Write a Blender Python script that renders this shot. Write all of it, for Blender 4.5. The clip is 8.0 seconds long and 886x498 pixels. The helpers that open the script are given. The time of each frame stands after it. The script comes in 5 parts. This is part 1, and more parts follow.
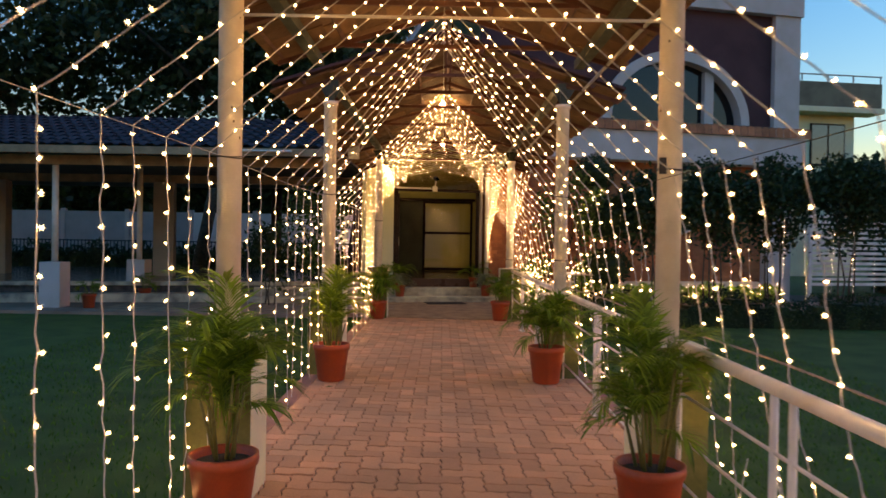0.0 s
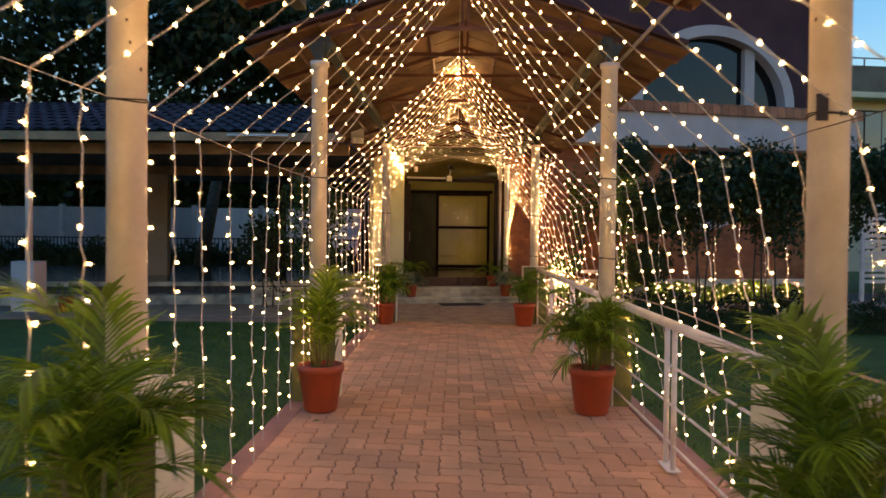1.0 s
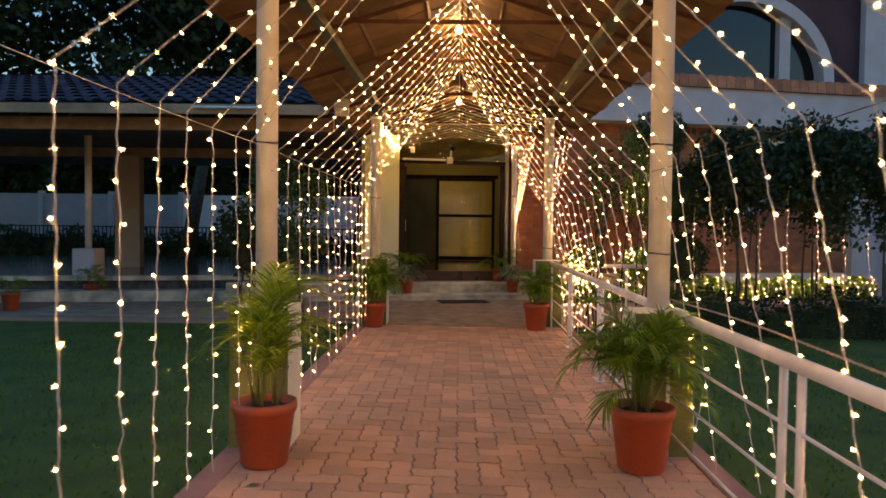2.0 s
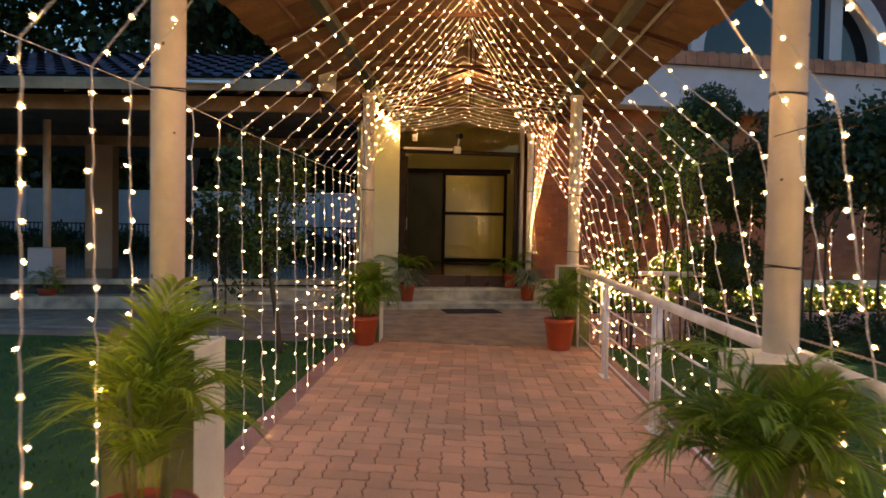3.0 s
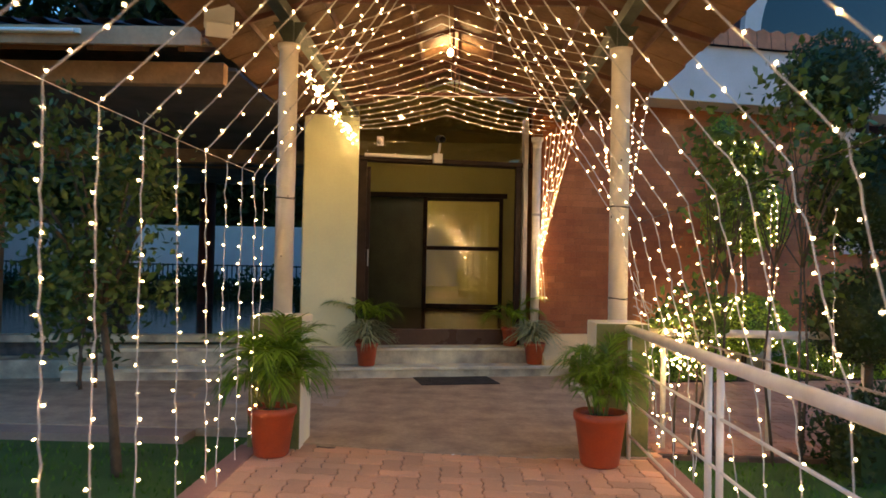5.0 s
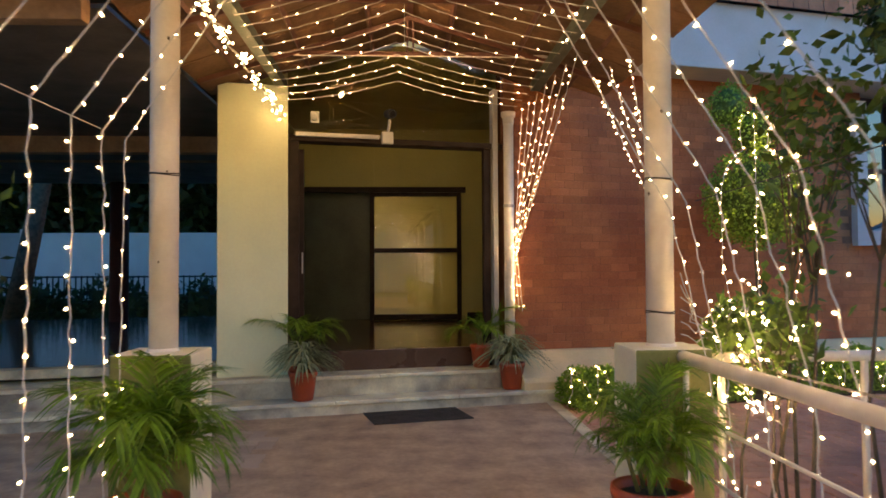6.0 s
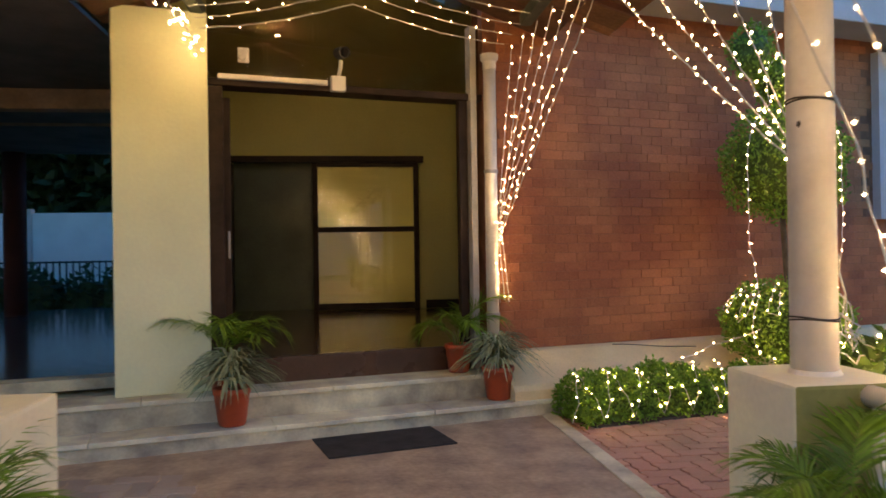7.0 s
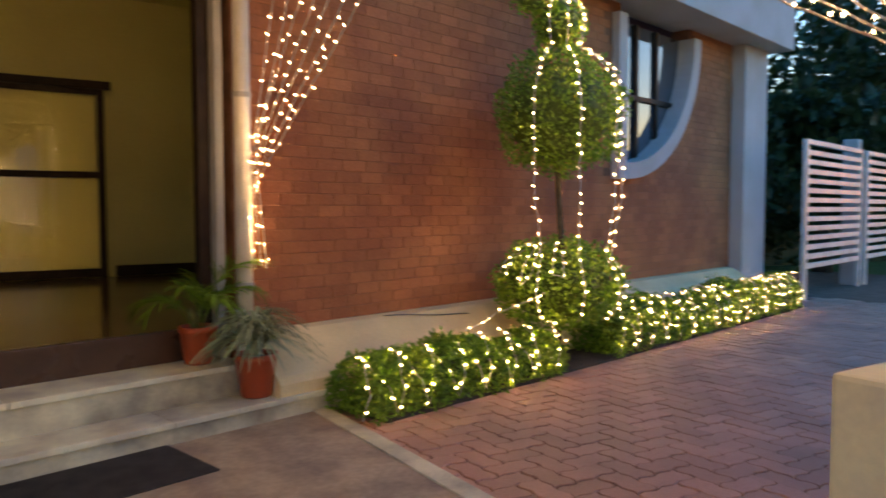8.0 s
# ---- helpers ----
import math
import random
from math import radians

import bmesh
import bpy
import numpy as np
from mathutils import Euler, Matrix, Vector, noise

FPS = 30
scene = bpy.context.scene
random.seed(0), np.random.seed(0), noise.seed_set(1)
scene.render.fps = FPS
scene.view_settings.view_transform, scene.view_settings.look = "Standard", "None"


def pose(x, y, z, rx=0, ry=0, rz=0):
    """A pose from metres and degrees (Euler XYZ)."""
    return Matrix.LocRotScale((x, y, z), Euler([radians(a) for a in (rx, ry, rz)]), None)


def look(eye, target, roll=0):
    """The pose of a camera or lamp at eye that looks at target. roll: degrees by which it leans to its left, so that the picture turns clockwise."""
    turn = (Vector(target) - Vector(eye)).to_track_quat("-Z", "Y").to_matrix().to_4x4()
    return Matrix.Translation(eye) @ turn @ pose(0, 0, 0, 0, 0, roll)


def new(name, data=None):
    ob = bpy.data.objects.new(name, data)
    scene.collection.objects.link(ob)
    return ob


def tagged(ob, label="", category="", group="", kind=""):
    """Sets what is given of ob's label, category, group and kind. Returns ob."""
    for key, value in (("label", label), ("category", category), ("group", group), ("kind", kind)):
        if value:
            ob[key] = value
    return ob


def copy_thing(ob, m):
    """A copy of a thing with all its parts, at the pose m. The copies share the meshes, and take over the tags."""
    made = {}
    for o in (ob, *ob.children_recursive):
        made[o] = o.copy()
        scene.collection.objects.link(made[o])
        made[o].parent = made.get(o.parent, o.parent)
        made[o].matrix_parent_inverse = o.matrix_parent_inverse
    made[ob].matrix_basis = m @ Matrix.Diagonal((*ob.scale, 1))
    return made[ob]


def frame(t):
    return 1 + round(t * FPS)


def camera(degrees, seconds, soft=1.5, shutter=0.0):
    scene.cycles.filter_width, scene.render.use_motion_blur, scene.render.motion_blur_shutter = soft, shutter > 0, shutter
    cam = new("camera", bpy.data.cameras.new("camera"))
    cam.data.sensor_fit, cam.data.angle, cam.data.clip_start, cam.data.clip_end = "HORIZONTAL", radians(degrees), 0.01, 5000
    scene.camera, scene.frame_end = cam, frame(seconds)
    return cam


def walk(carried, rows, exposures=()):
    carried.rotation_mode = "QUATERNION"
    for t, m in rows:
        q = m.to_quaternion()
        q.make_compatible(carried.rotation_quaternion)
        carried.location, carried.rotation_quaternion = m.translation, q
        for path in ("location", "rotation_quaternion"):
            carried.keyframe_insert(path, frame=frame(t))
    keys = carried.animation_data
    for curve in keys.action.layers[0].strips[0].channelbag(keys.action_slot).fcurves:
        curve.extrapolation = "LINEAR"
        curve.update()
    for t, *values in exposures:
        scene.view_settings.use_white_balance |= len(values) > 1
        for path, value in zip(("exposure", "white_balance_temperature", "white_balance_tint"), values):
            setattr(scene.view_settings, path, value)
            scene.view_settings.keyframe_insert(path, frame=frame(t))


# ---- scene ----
cam = camera(62.1, 8.0, soft=1.6, shutter=0.3)
PATH = [
    (0, (-0.039, 0.039, 1.4), (-0.036, 2.039, 1.375), 0.9),
    (0.5, (-0.04, 0.781, 1.407), (-0.106, 2.779, 1.373), 1.2),
    (1, (-0.064, 1.547, 1.38), (-0.099, 3.546, 1.343), 0.6),
    (1.5, (-0.038, 2.352, 1.348), (-0.071, 4.352, 1.301), 0.7),
    (2, (-0.026, 3.182, 1.361), (-0.07, 5.181, 1.296), 0.7),
    (2.2, (-0.055, 3.51, 1.366), (-0.097, 5.508, 1.295), 0.8),
    (3.3, (-0.012, 5.346, 1.323), (-0.09, 7.343, 1.259), 1.3),
    (3.5, (-0.008, 5.702, 1.309), (-0.089, 7.699, 1.246), 1.5),
    (4, (-0.017, 6.539, 1.292), (-0.08, 8.538, 1.282), 2.0),
    (4.2, (0.002, 6.884, 1.298), (-0.05, 8.883, 1.345), 1.1),
    (5.3, (0.071, 8.53, 1.226), (0.034, 10.529, 1.275), 1.3),
    (5.5, (0.026, 8.882, 1.207), (0.033, 10.881, 1.259), 0.8),
    (6, (-0.051, 9.744, 1.263), (0.052, 11.741, 1.324), -0.3),
    (6.5, (-0.149, 10.509, 1.293), (0.014, 12.502, 1.332), -1.2),
    (7, (-0.198, 11.235, 1.277), (0.07, 13.216, 1.284), -0.9),
    (7.5, (-0.318, 11.929, 1.281), (0.253, 13.848, 1.214), -1.2),
    (8, (-0.423, 12.636, 1.222), (0.66, 14.314, 1.115), -0.1),
]
walk(cam, [(t, look(eye, target, roll)) for t, eye, target, roll in PATH], [(0.0, 1.60, 12300, 22), (2.0, 1.74, 12700, 22), (4.0, 2.02, 10600, 16), (5.3, 2.36, 9400, 11), (6.5, 2.40, 8700, 11), (7.5, 2.52, 8600, 13), (8.0, 2.42, 9900, 15)])

# ---------- world and exposure ----------
world = bpy.data.worlds.new("dusk_sky")
scene.world = world
world.use_nodes = True
wt = world.node_tree
sky = wt.nodes.new("ShaderNodeTexSky")
sky.sky_type, sky.sun_disc = "NISHITA", False
sky.sun_elevation, sky.sun_rotation = radians(0.9), radians(85)
sky.air_density, sky.dust_density, sky.ozone_density = 1.2, 0.4, 4.0
deep = wt.nodes.new("ShaderNodeHueSaturation")
deep.inputs["Saturation"].default_value = 1.15
wt.links.new(sky.outputs[0], deep.inputs["Color"])
wt.links.new(deep.outputs[0], wt.nodes["Background"].inputs[0])
wt.nodes["Background"].inputs[1].default_value = 0.62
BULB_POWER, LAMP_POWER = 74.0, 95.0
BULB_TINT = (1.0, 0.67, 0.345)


# ---------- materials ----------
def material(name, base, rough=0.6, metal=0.0, vary=0.25, scale=6.0, bump=0.15, fine=60.0, second=None, piece=0.0, island=0.0, spec=0.5, coat=0.0, spread=False):
    """A surface with stains at one scale, grain at another, fine relief, and piece-by-piece variation; spread lets stains run on from piece to piece."""
    m = bpy.data.materials.new(name)
    m.use_nodes = True
    t = m.node_tree
    n, link = t.nodes, t.links.new
    p = n["Principled BSDF"]
    co = n.new("ShaderNodeNewGeometry").outputs["Position"] if spread else n.new("ShaderNodeTexCoord").outputs["Object"]
    big, small = n.new("ShaderNodeTexNoise"), n.new("ShaderNodeTexNoise")
    big.inputs["Scale"].default_value, big.inputs["Detail"].default_value = scale, 5
    small.inputs["Scale"].default_value, small.inputs["Detail"].default_value = fine, 3
    link(co, big.inputs["Vector"])
    link(co, small.inputs["Vector"])
    mix = n.new("ShaderNodeMix")
    mix.data_type = "RGBA"
    mix.inputs["A"].default_value = (*base, 1)
    other = second or tuple(c * (1 - 1.6 * vary) for c in base)
    mix.inputs["B"].default_value = (*[max(0.002, c) for c in other], 1)
    ramp = n.new("ShaderNodeMapRange")
    ramp.inputs["From Min"].default_value, ramp.inputs["From Max"].default_value = 0.38, 0.68
    link(big.outputs["Fac"], ramp.inputs["Value"])
    link(ramp.outputs[0], mix.inputs["Factor"])
    hsv = n.new("ShaderNodeHueSaturation")
    link(mix.outputs["Result"], hsv.inputs["Color"])
    val = n.new("ShaderNodeMapRange")
    val.inputs["To Min"].default_value, val.inputs["To Max"].default_value = 1 - vary, 1 + vary
    link(small.outputs["Fac"], val.inputs["Value"])
    out = val.outputs[0]
    for amount, node, socket in ((piece, "ShaderNodeObjectInfo", "Random"), (island, "ShaderNodeNewGeometry", "Random Per Island")):
        if amount:
            r = n.new("ShaderNodeMapRange")
            r.inputs["To Min"].default_value, r.inputs["To Max"].default_value = 1 - amount, 1 + amount
            link(n.new(node).outputs[socket], r.inputs["Value"])
            mul = n.new("ShaderNodeMath")
            mul.operation = "MULTIPLY"
            link(out, mul.inputs[0])
            link(r.outputs[0], mul.inputs[1])
            out = mul.outputs[0]
    link(out, hsv.inputs["Value"])
    link(hsv.outputs[0], p.inputs["Base Color"])
    p.inputs["Metallic"].default_value = metal
    p.inputs["Specular IOR Level"].default_value = spec
    p.inputs["Coat Weight"].default_value = coat
    rr = n.new("ShaderNodeMapRange")
    rr.inputs["To Min"].default_value, rr.inputs["To Max"].default_value = max(0.02, rough - min(0.12, rough * 0.4)), min(1, rough + min(0.12, rough * 0.4))
    link(big.outputs["Fac"], rr.inputs["Value"])
    link(rr.outputs[0], p.inputs["Roughness"])
    if bump:
        b = n.new("ShaderNodeBump")
        b.inputs["Strength"].default_value, b.inputs["Distance"].default_value = bump, 0.01
        link(small.outputs["Fac"], b.inputs["Height"])
        link(b.outputs[0], p.inputs["Normal"])
    return m


def glow(name, tint, power):
    m = bpy.data.materials.new(name)
    m.use_nodes = True
    p = m.node_tree.nodes["Principled BSDF"]
    p.inputs["Base Color"].default_value = (0.8, 0.8, 0.75, 1)
    p.inputs["Emission Color"].default_value = (*tint, 1)
    p.inputs["Emission Strength"].default_value = power
    return m


def clear_glass(name, tint):
    m = bpy.data.materials.new(name)
    m.use_nodes = True
    p = m.node_tree.nodes["Principled BSDF"]
    p.inputs["Base Color"].default_value = (*tint, 1)
    p.inputs["Roughness"].default_value = 0.0
    p.inputs["Transmission Weight"].default_value = 1.0
    p.inputs["IOR"].default_value = 1.5
    return m


def mirror_glass(name, share):
    """Clear glass with a faintly mirroring film."""
    m = clear_glass(name, (0.93, 0.95, 0.92))
    t = m.node_tree
    film, mix = t.nodes.new("ShaderNodeBsdfGlossy"), t.nodes.new("ShaderNodeMixShader")
    film.inputs["Roughness"].default_value = 0.0
    mix.inputs[0].default_value = share
    t.links.new(t.nodes["Principled BSDF"].outputs[0], mix.inputs[1])
    t.links.new(film.outputs[0], mix.inputs[2])
    t.links.new(mix.outputs[0], t.nodes["Material Output"].inputs["Surface"])
    return m


def leafy(name, base, second, rough=0.45, through_light=0.25):
    m = material(name, base, rough, vary=0.2, scale=3.0, fine=30, bump=0.1, second=second, island=0.45, spec=0.4)
    p = m.node_tree.nodes["Principled BSDF"]
    p.inputs["Subsurface Weight"].default_value = 0.0
    t = m.node_tree
    tr, add = t.nodes.new("ShaderNodeBsdfTranslucent"), t.nodes.new("ShaderNodeMixShader")
    add.inputs[0].default_value = through_light
    t.links.new(p.inputs["Base Color"].links[0].from_socket, tr.inputs["Color"])
    t.links.new(p.outputs[0], add.inputs[1])
    t.links.new(tr.outputs[0], add.inputs[2])
    t.links.new(add.outputs[0], t.nodes["Material Output"].inputs["Surface"])
    return m


PAVER = material("red_paver", (0.66, 0.335, 0.195), 0.72, spread=True, vary=0.2, scale=1.6, fine=90, bump=0.35, second=(0.50, 0.285, 0.175), piece=0.16, island=0.16)
YARDPAVER = material("dark_red_paver", (0.47, 0.22, 0.155), 0.5, spread=True, vary=0.22, scale=1.6, fine=90, bump=0.35, second=(0.33, 0.165, 0.125), piece=0.16, island=0.16)
GREYPAVER = material("worn_grey_paver", (0.42, 0.33, 0.255), 0.8, vary=0.2, scale=2.2, fine=90, bump=0.35, second=(0.33, 0.25, 0.20), island=0.12)
JOINT = material("paver_joint_sand", (0.15, 0.095, 0.068), 0.95, fine=200)
CONCRETE = material("worn_concrete", (0.46, 0.335, 0.22), 0.8, vary=0.3, scale=4.0, fine=30, bump=0.6, second=(0.29, 0.205, 0.15))
BROWNPAVE = material("brown_cement_paving", (0.38, 0.255, 0.19), 0.8, vary=0.22, scale=1.5, fine=40, bump=0.4)
KERB = material("pink_cement_edge", (0.42, 0.21, 0.155), 0.8, vary=0.18, scale=2.5, fine=80, bump=0.25)
STEP = material("grey_step_stone", (0.68, 0.63, 0.46), 0.6, vary=0.2, scale=3.0, fine=50, bump=0.2, second=(0.22, 0.2, 0.17))
TREAD = material("pale_step_slab", (0.80, 0.78, 0.58), 0.6, vary=0.14, scale=3.5, fine=60, bump=0.25, second=(0.44, 0.40, 0.34), piece=0.06)
SOFFITWOOD = material("brown_soffit_boards", (0.50, 0.30, 0.175), 0.75, vary=0.25, scale=3, fine=30, bump=0.3)
LATH = material("pale_timber_batten", (0.46, 0.33, 0.21), 0.75, vary=0.2, scale=4, fine=40, bump=0.3)
CREAM = material("cream_painted_plaster", (0.80, 0.83, 0.56), 0.7, vary=0.06, scale=1.5, fine=40, bump=0.12)
WHITEPAINT = material("white_enamel_paint", (0.82, 0.77, 0.70), 0.45, vary=0.07, scale=4, fine=60, bump=0.08, second=(0.62, 0.56, 0.48))
PLASTER = material("white_plaster", (0.57, 0.55, 0.55), 0.75, vary=0.08, scale=2, fine=40, bump=0.15, second=(0.5, 0.48, 0.45))
PEDESTAL = material("cream_white_plaster", (0.77, 0.74, 0.48), 0.75, vary=0.09, scale=2.5, fine=45, bump=0.15, second=(0.64, 0.57, 0.45))
FRONTGREEN = material("olive_green_plaster", (0.22, 0.215, 0.07), 0.85, vary=0.2, scale=4.0, fine=45, bump=0.2, second=(0.12, 0.135, 0.04))
TANPLASTER = material("brown_grey_plaster", (0.50, 0.41, 0.32), 0.8, vary=0.12, scale=2, fine=40, bump=0.15)
# one limewash in two tones: light on part of the wall is painted
LITWASH = material("lit_limewash", (0.85, 0.85, 0.83), 0.8, vary=0.05, scale=2, fine=40, bump=0.1)
GREYWASH = material("dim_grey_limewash", (0.44, 0.45, 0.46), 0.8, vary=0.1, scale=2, fine=40, bump=0.1)
PLINTH = material("cream_plinth_cement", (0.82, 0.65, 0.37), 0.8, vary=0.12, scale=1.8, fine=60, bump=0.2)
BRICK = material("red_brown_brick", (0.32, 0.106, 0.05), 0.85, spread=True, vary=0.28, scale=1.5, fine=60, bump=0.5, second=(0.47, 0.18, 0.076), piece=0.13, island=0.13)
MORTAR = material("brick_mortar", (0.29, 0.125, 0.07), 0.95, fine=150)
MAROON = material("maroon_wall_paint", (0.085, 0.032, 0.04), 0.8, vary=0.15, scale=1.2, fine=50, bump=0.2)
TILEBAND = material("terracotta_tile_edge", (0.62, 0.215, 0.105), 0.75, vary=0.2, scale=5, fine=40, bump=0.3, island=0.2)
OLIVE = material("yellow_hall_plaster", (0.64, 0.60, 0.25), 0.6, vary=0.08, scale=1.0, fine=30, bump=0.08)
DARKWOOD = material("dark_brown_wood", (0.034, 0.02, 0.014), 0.5, spec=0.2, vary=0.3, scale=7, fine=50, bump=0.2)
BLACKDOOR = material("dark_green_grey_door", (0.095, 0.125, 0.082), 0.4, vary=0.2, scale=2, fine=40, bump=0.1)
HALLFLOOR = material("polished_brown_floor", (0.125, 0.075, 0.046), 0.16, vary=0.12, scale=3, fine=25, bump=0.02, spec=0.6)
DARKRISER = material("dark_brown_riser_stone", (0.085, 0.045, 0.03), 0.3, vary=0.2, scale=4, fine=40, bump=0.05)
GRANITE = material("polished_dark_granite", (0.15, 0.16, 0.18), 0.12, vary=0.3, scale=8, fine=120, bump=0.02, spec=0.6)
ROOFWOOD = material("brown_roof_boards", (0.175, 0.088, 0.043), 0.75, vary=0.3, scale=3, fine=30, bump=0.5, second=(0.115, 0.056, 0.028), island=0.3)
RAFTER = material("red_oxide_steel", (0.13, 0.045, 0.03), 0.6, vary=0.25, scale=6, fine=60, bump=0.15)
GREENPIPE = material("dark_green_steel_beam", (0.06, 0.075, 0.055), 0.5, vary=0.25, scale=5, fine=60, bump=0.15)
VIOLETTILE = material("dark_roof_tiles", (0.095, 0.052, 0.062), 0.85, spec=0.2, vary=0.25, scale=3, fine=30, bump=0.3, island=0.2)
TERRACOTTA = material("red_clay_pot", (0.46, 0.072, 0.024), 0.5, vary=0.16, scale=7, fine=70, bump=0.12, second=(0.38, 0.07, 0.03))
SOIL = material("dark_potting_soil", (0.06, 0.045, 0.03), 0.95, fine=120, bump=0.6)
GRASS = material("lawn_turf", (0.045, 0.125, 0.014), 0.9, vary=0.3, scale=2.2, fine=160, bump=0.8, second=(0.032, 0.085, 0.011))
BLADE = leafy("grass_blade", (0.08, 0.20, 0.03), (0.055, 0.15, 0.02), 0.8, 0.5)
PALM = leafy("palm_leaf", (0.17, 0.31, 0.035), (0.085, 0.18, 0.022), 0.42, 0.45)
YOUNGPALM = leafy("yellow_green_palm_leaf", (0.28, 0.385, 0.045), (0.17, 0.28, 0.032), 0.42, 0.45)
PALMSTEM = material("palm_cane", (0.20, 0.20, 0.06), 0.5, vary=0.25, scale=12, fine=60, bump=0.2)
SPIDER = leafy("spider_plant_leaf", (0.32, 0.38, 0.24), (0.20, 0.28, 0.15), 0.4, 0.3)
TOPIARY = leafy("clipped_leaf", (0.235, 0.41, 0.06), (0.14, 0.29, 0.04), 0.5, 0.45)
# leaf for plants away from the bulbs, their lack of light in the colour
DARKLEAF = leafy("dusk_shaded_leaf", (0.035, 0.065, 0.018), (0.02, 0.04, 0.012), 0.55, 0.2)
# clipped leaf darkened for solid cores: inner shade put into the colour
CORESHADE = leafy("shaded_core_leaf", (0.09, 0.15, 0.025), (0.05, 0.09, 0.015), 0.6, 0.2)
CEILINGWOOD = material("brown_grey_ceiling_boards", (0.17, 0.14, 0.125), 0.7, vary=0.2, scale=2.5, fine=30, bump=0.2)
SHRUBLEAF = leafy("broad_shrub_leaf", (0.10, 0.17, 0.035), (0.055, 0.10, 0.02), 0.5, 0.3)
DUSKLEAF = leafy("dull_green_tree_leaf", (0.06, 0.115, 0.026), (0.035, 0.075, 0.016), 0.6, 0.25)
BARK = material("grey_brown_bark", (0.11, 0.085, 0.06), 0.9, vary=0.3, scale=10, fine=60, bump=0.7)
MAT_RUBBER = material("black_rubber_mat", (0.028, 0.026, 0.026), 0.85, vary=0.3, scale=8, fine=220, bump=0.6)
WIRE = material("clear_pale_cable", (0.58, 0.56, 0.52), 0.4, vary=0.1, fine=90, bump=0.0)
BLACKWIRE = material("black_cable", (0.03, 0.025, 0.022), 0.6, vary=0.2, fine=90, bump=0.0)
DULLCABLE = material("dusty_grey_brown_cable", (0.36, 0.29, 0.23), 0.6, vary=0.2, fine=90, bump=0.0)
BLACKIRON = material("black_iron", (0.03, 0.03, 0.032), 0.5, vary=0.2, fine=60, bump=0.1)
GREYPVC = material("grey_pvc_pipe", (0.42, 0.41, 0.40), 0.45, vary=0.12, scale=5, fine=50, bump=0.05)
WHITEPLASTIC = material("white_plastic", (0.75, 0.74, 0.70), 0.35, vary=0.05, fine=50, bump=0.0)
LENS = material("black_glass_lens", (0.01, 0.01, 0.012), 0.08, vary=0.1, bump=0.0)
WINDOWGLASS = material("blue_reflecting_glass", (0.05, 0.07, 0.09), 0.05, vary=0.05, bump=0.0, spec=1.0, coat=1.0)
GLASS = mirror_glass("filmed_window_glass", 0.02)
TRANSOM = clear_glass("smoky_transom_glass", (0.55, 0.52, 0.45))
# glows for the clear cap and for the starry glare round each bulb
CAPGLARE = glow("cap_and_glare", (1.0, 0.80, 0.55), 3.2)
BULB = glow("warm_bulb_core", BULB_TINT, BULB_POWER)
LAMP = glow("white_led_globe", (1.0, 0.72, 0.42), LAMP_POWER)


# ---------- building helpers ----------
def thing(name, label, category, m=None, group="", kind=""):
    ob = new(name)
    ob.empty_display_size = 0.1
    if m is not None:
        ob.matrix_world = m
    return tagged(ob, label, category, group, kind)


def mesh_of(bm, name, mats, smooth=False):
    me = bpy.data.meshes.new(name)
    bm.to_mesh(me)
    bm.free()
    for k in mats if isinstance(mats, (list, tuple)) else [mats]:
        me.materials.append(k)
    if smooth:
        for f in me.polygons:
            f.use_smooth = True
    return me


def part(name, bm, mats, parent, label="", smooth=False, m=None):
    ob = new(name, mesh_of(bm, name, mats, smooth) if isinstance(bm, bmesh.types.BMesh) else bm)
    ob.parent = parent
    if m is not None:
        ob.matrix_local = m
    return tagged(ob, label)


def single(name, bm, mats, label, category, m=None, group="", kind="", smooth=False):
    ob = new(name, mesh_of(bm, name, mats, smooth) if isinstance(bm, bmesh.types.BMesh) else bm)
    if m is not None:
        ob.matrix_world = m
    return tagged(ob, label, category, group, kind)


def box(x0, x1, y0, y1, z0, z1, bevel=0.0, bm=None):
    bm = bm or bmesh.new()
    made = bmesh.ops.create_cube(bm, size=1)["verts"]
    for v in made:
        v.co = Vector((x0 + (v.co.x + 0.5) * (x1 - x0), y0 + (v.co.y + 0.5) * (y1 - y0), z0 + (v.co.z + 0.5) * (z1 - z0)))
    if bevel:
        edges = {e for v in made for e in v.link_edges}
        bmesh.ops.bevel(bm, geom=list(edges), offset=bevel, segments=2, affect="EDGES", profile=0.6)
    return bm


def tube(points, r, sides=8, bm=None, taper=None, caps=True):
    """A round bar along a line of points."""
    bm = bm or bmesh.new()
    pts = [Vector(p) for p in points]
    rings, side = [], None
    for i, p in enumerate(pts):
        d = (pts[min(i + 1, len(pts) - 1)] - pts[max(i - 1, 0)]).normalized()
        if side is None:
            side = d.cross(Vector((0, 0, 1)) if abs(d.z) < 0.9 else Vector((1, 0, 0))).normalized()
        side = (side - d * side.dot(d)).normalized()
        up = d.cross(side)
        rad = r if taper is None else r + (taper - r) * i / (len(pts) - 1)
        rings.append([bm.verts.new(p + (side * math.cos(a) + up * math.sin(a)) * rad) for a in (2 * math.pi * k / sides for k in range(sides))])
    for a, b in zip(rings, rings[1:]):
        for k in range(sides):
            bm.faces.new((a[k], a[(k + 1) % sides], b[(k + 1) % sides], b[k]))
    if caps:
        bm.faces.new(rings[0][::-1])
        bm.faces.new(rings[-1])
    return bm


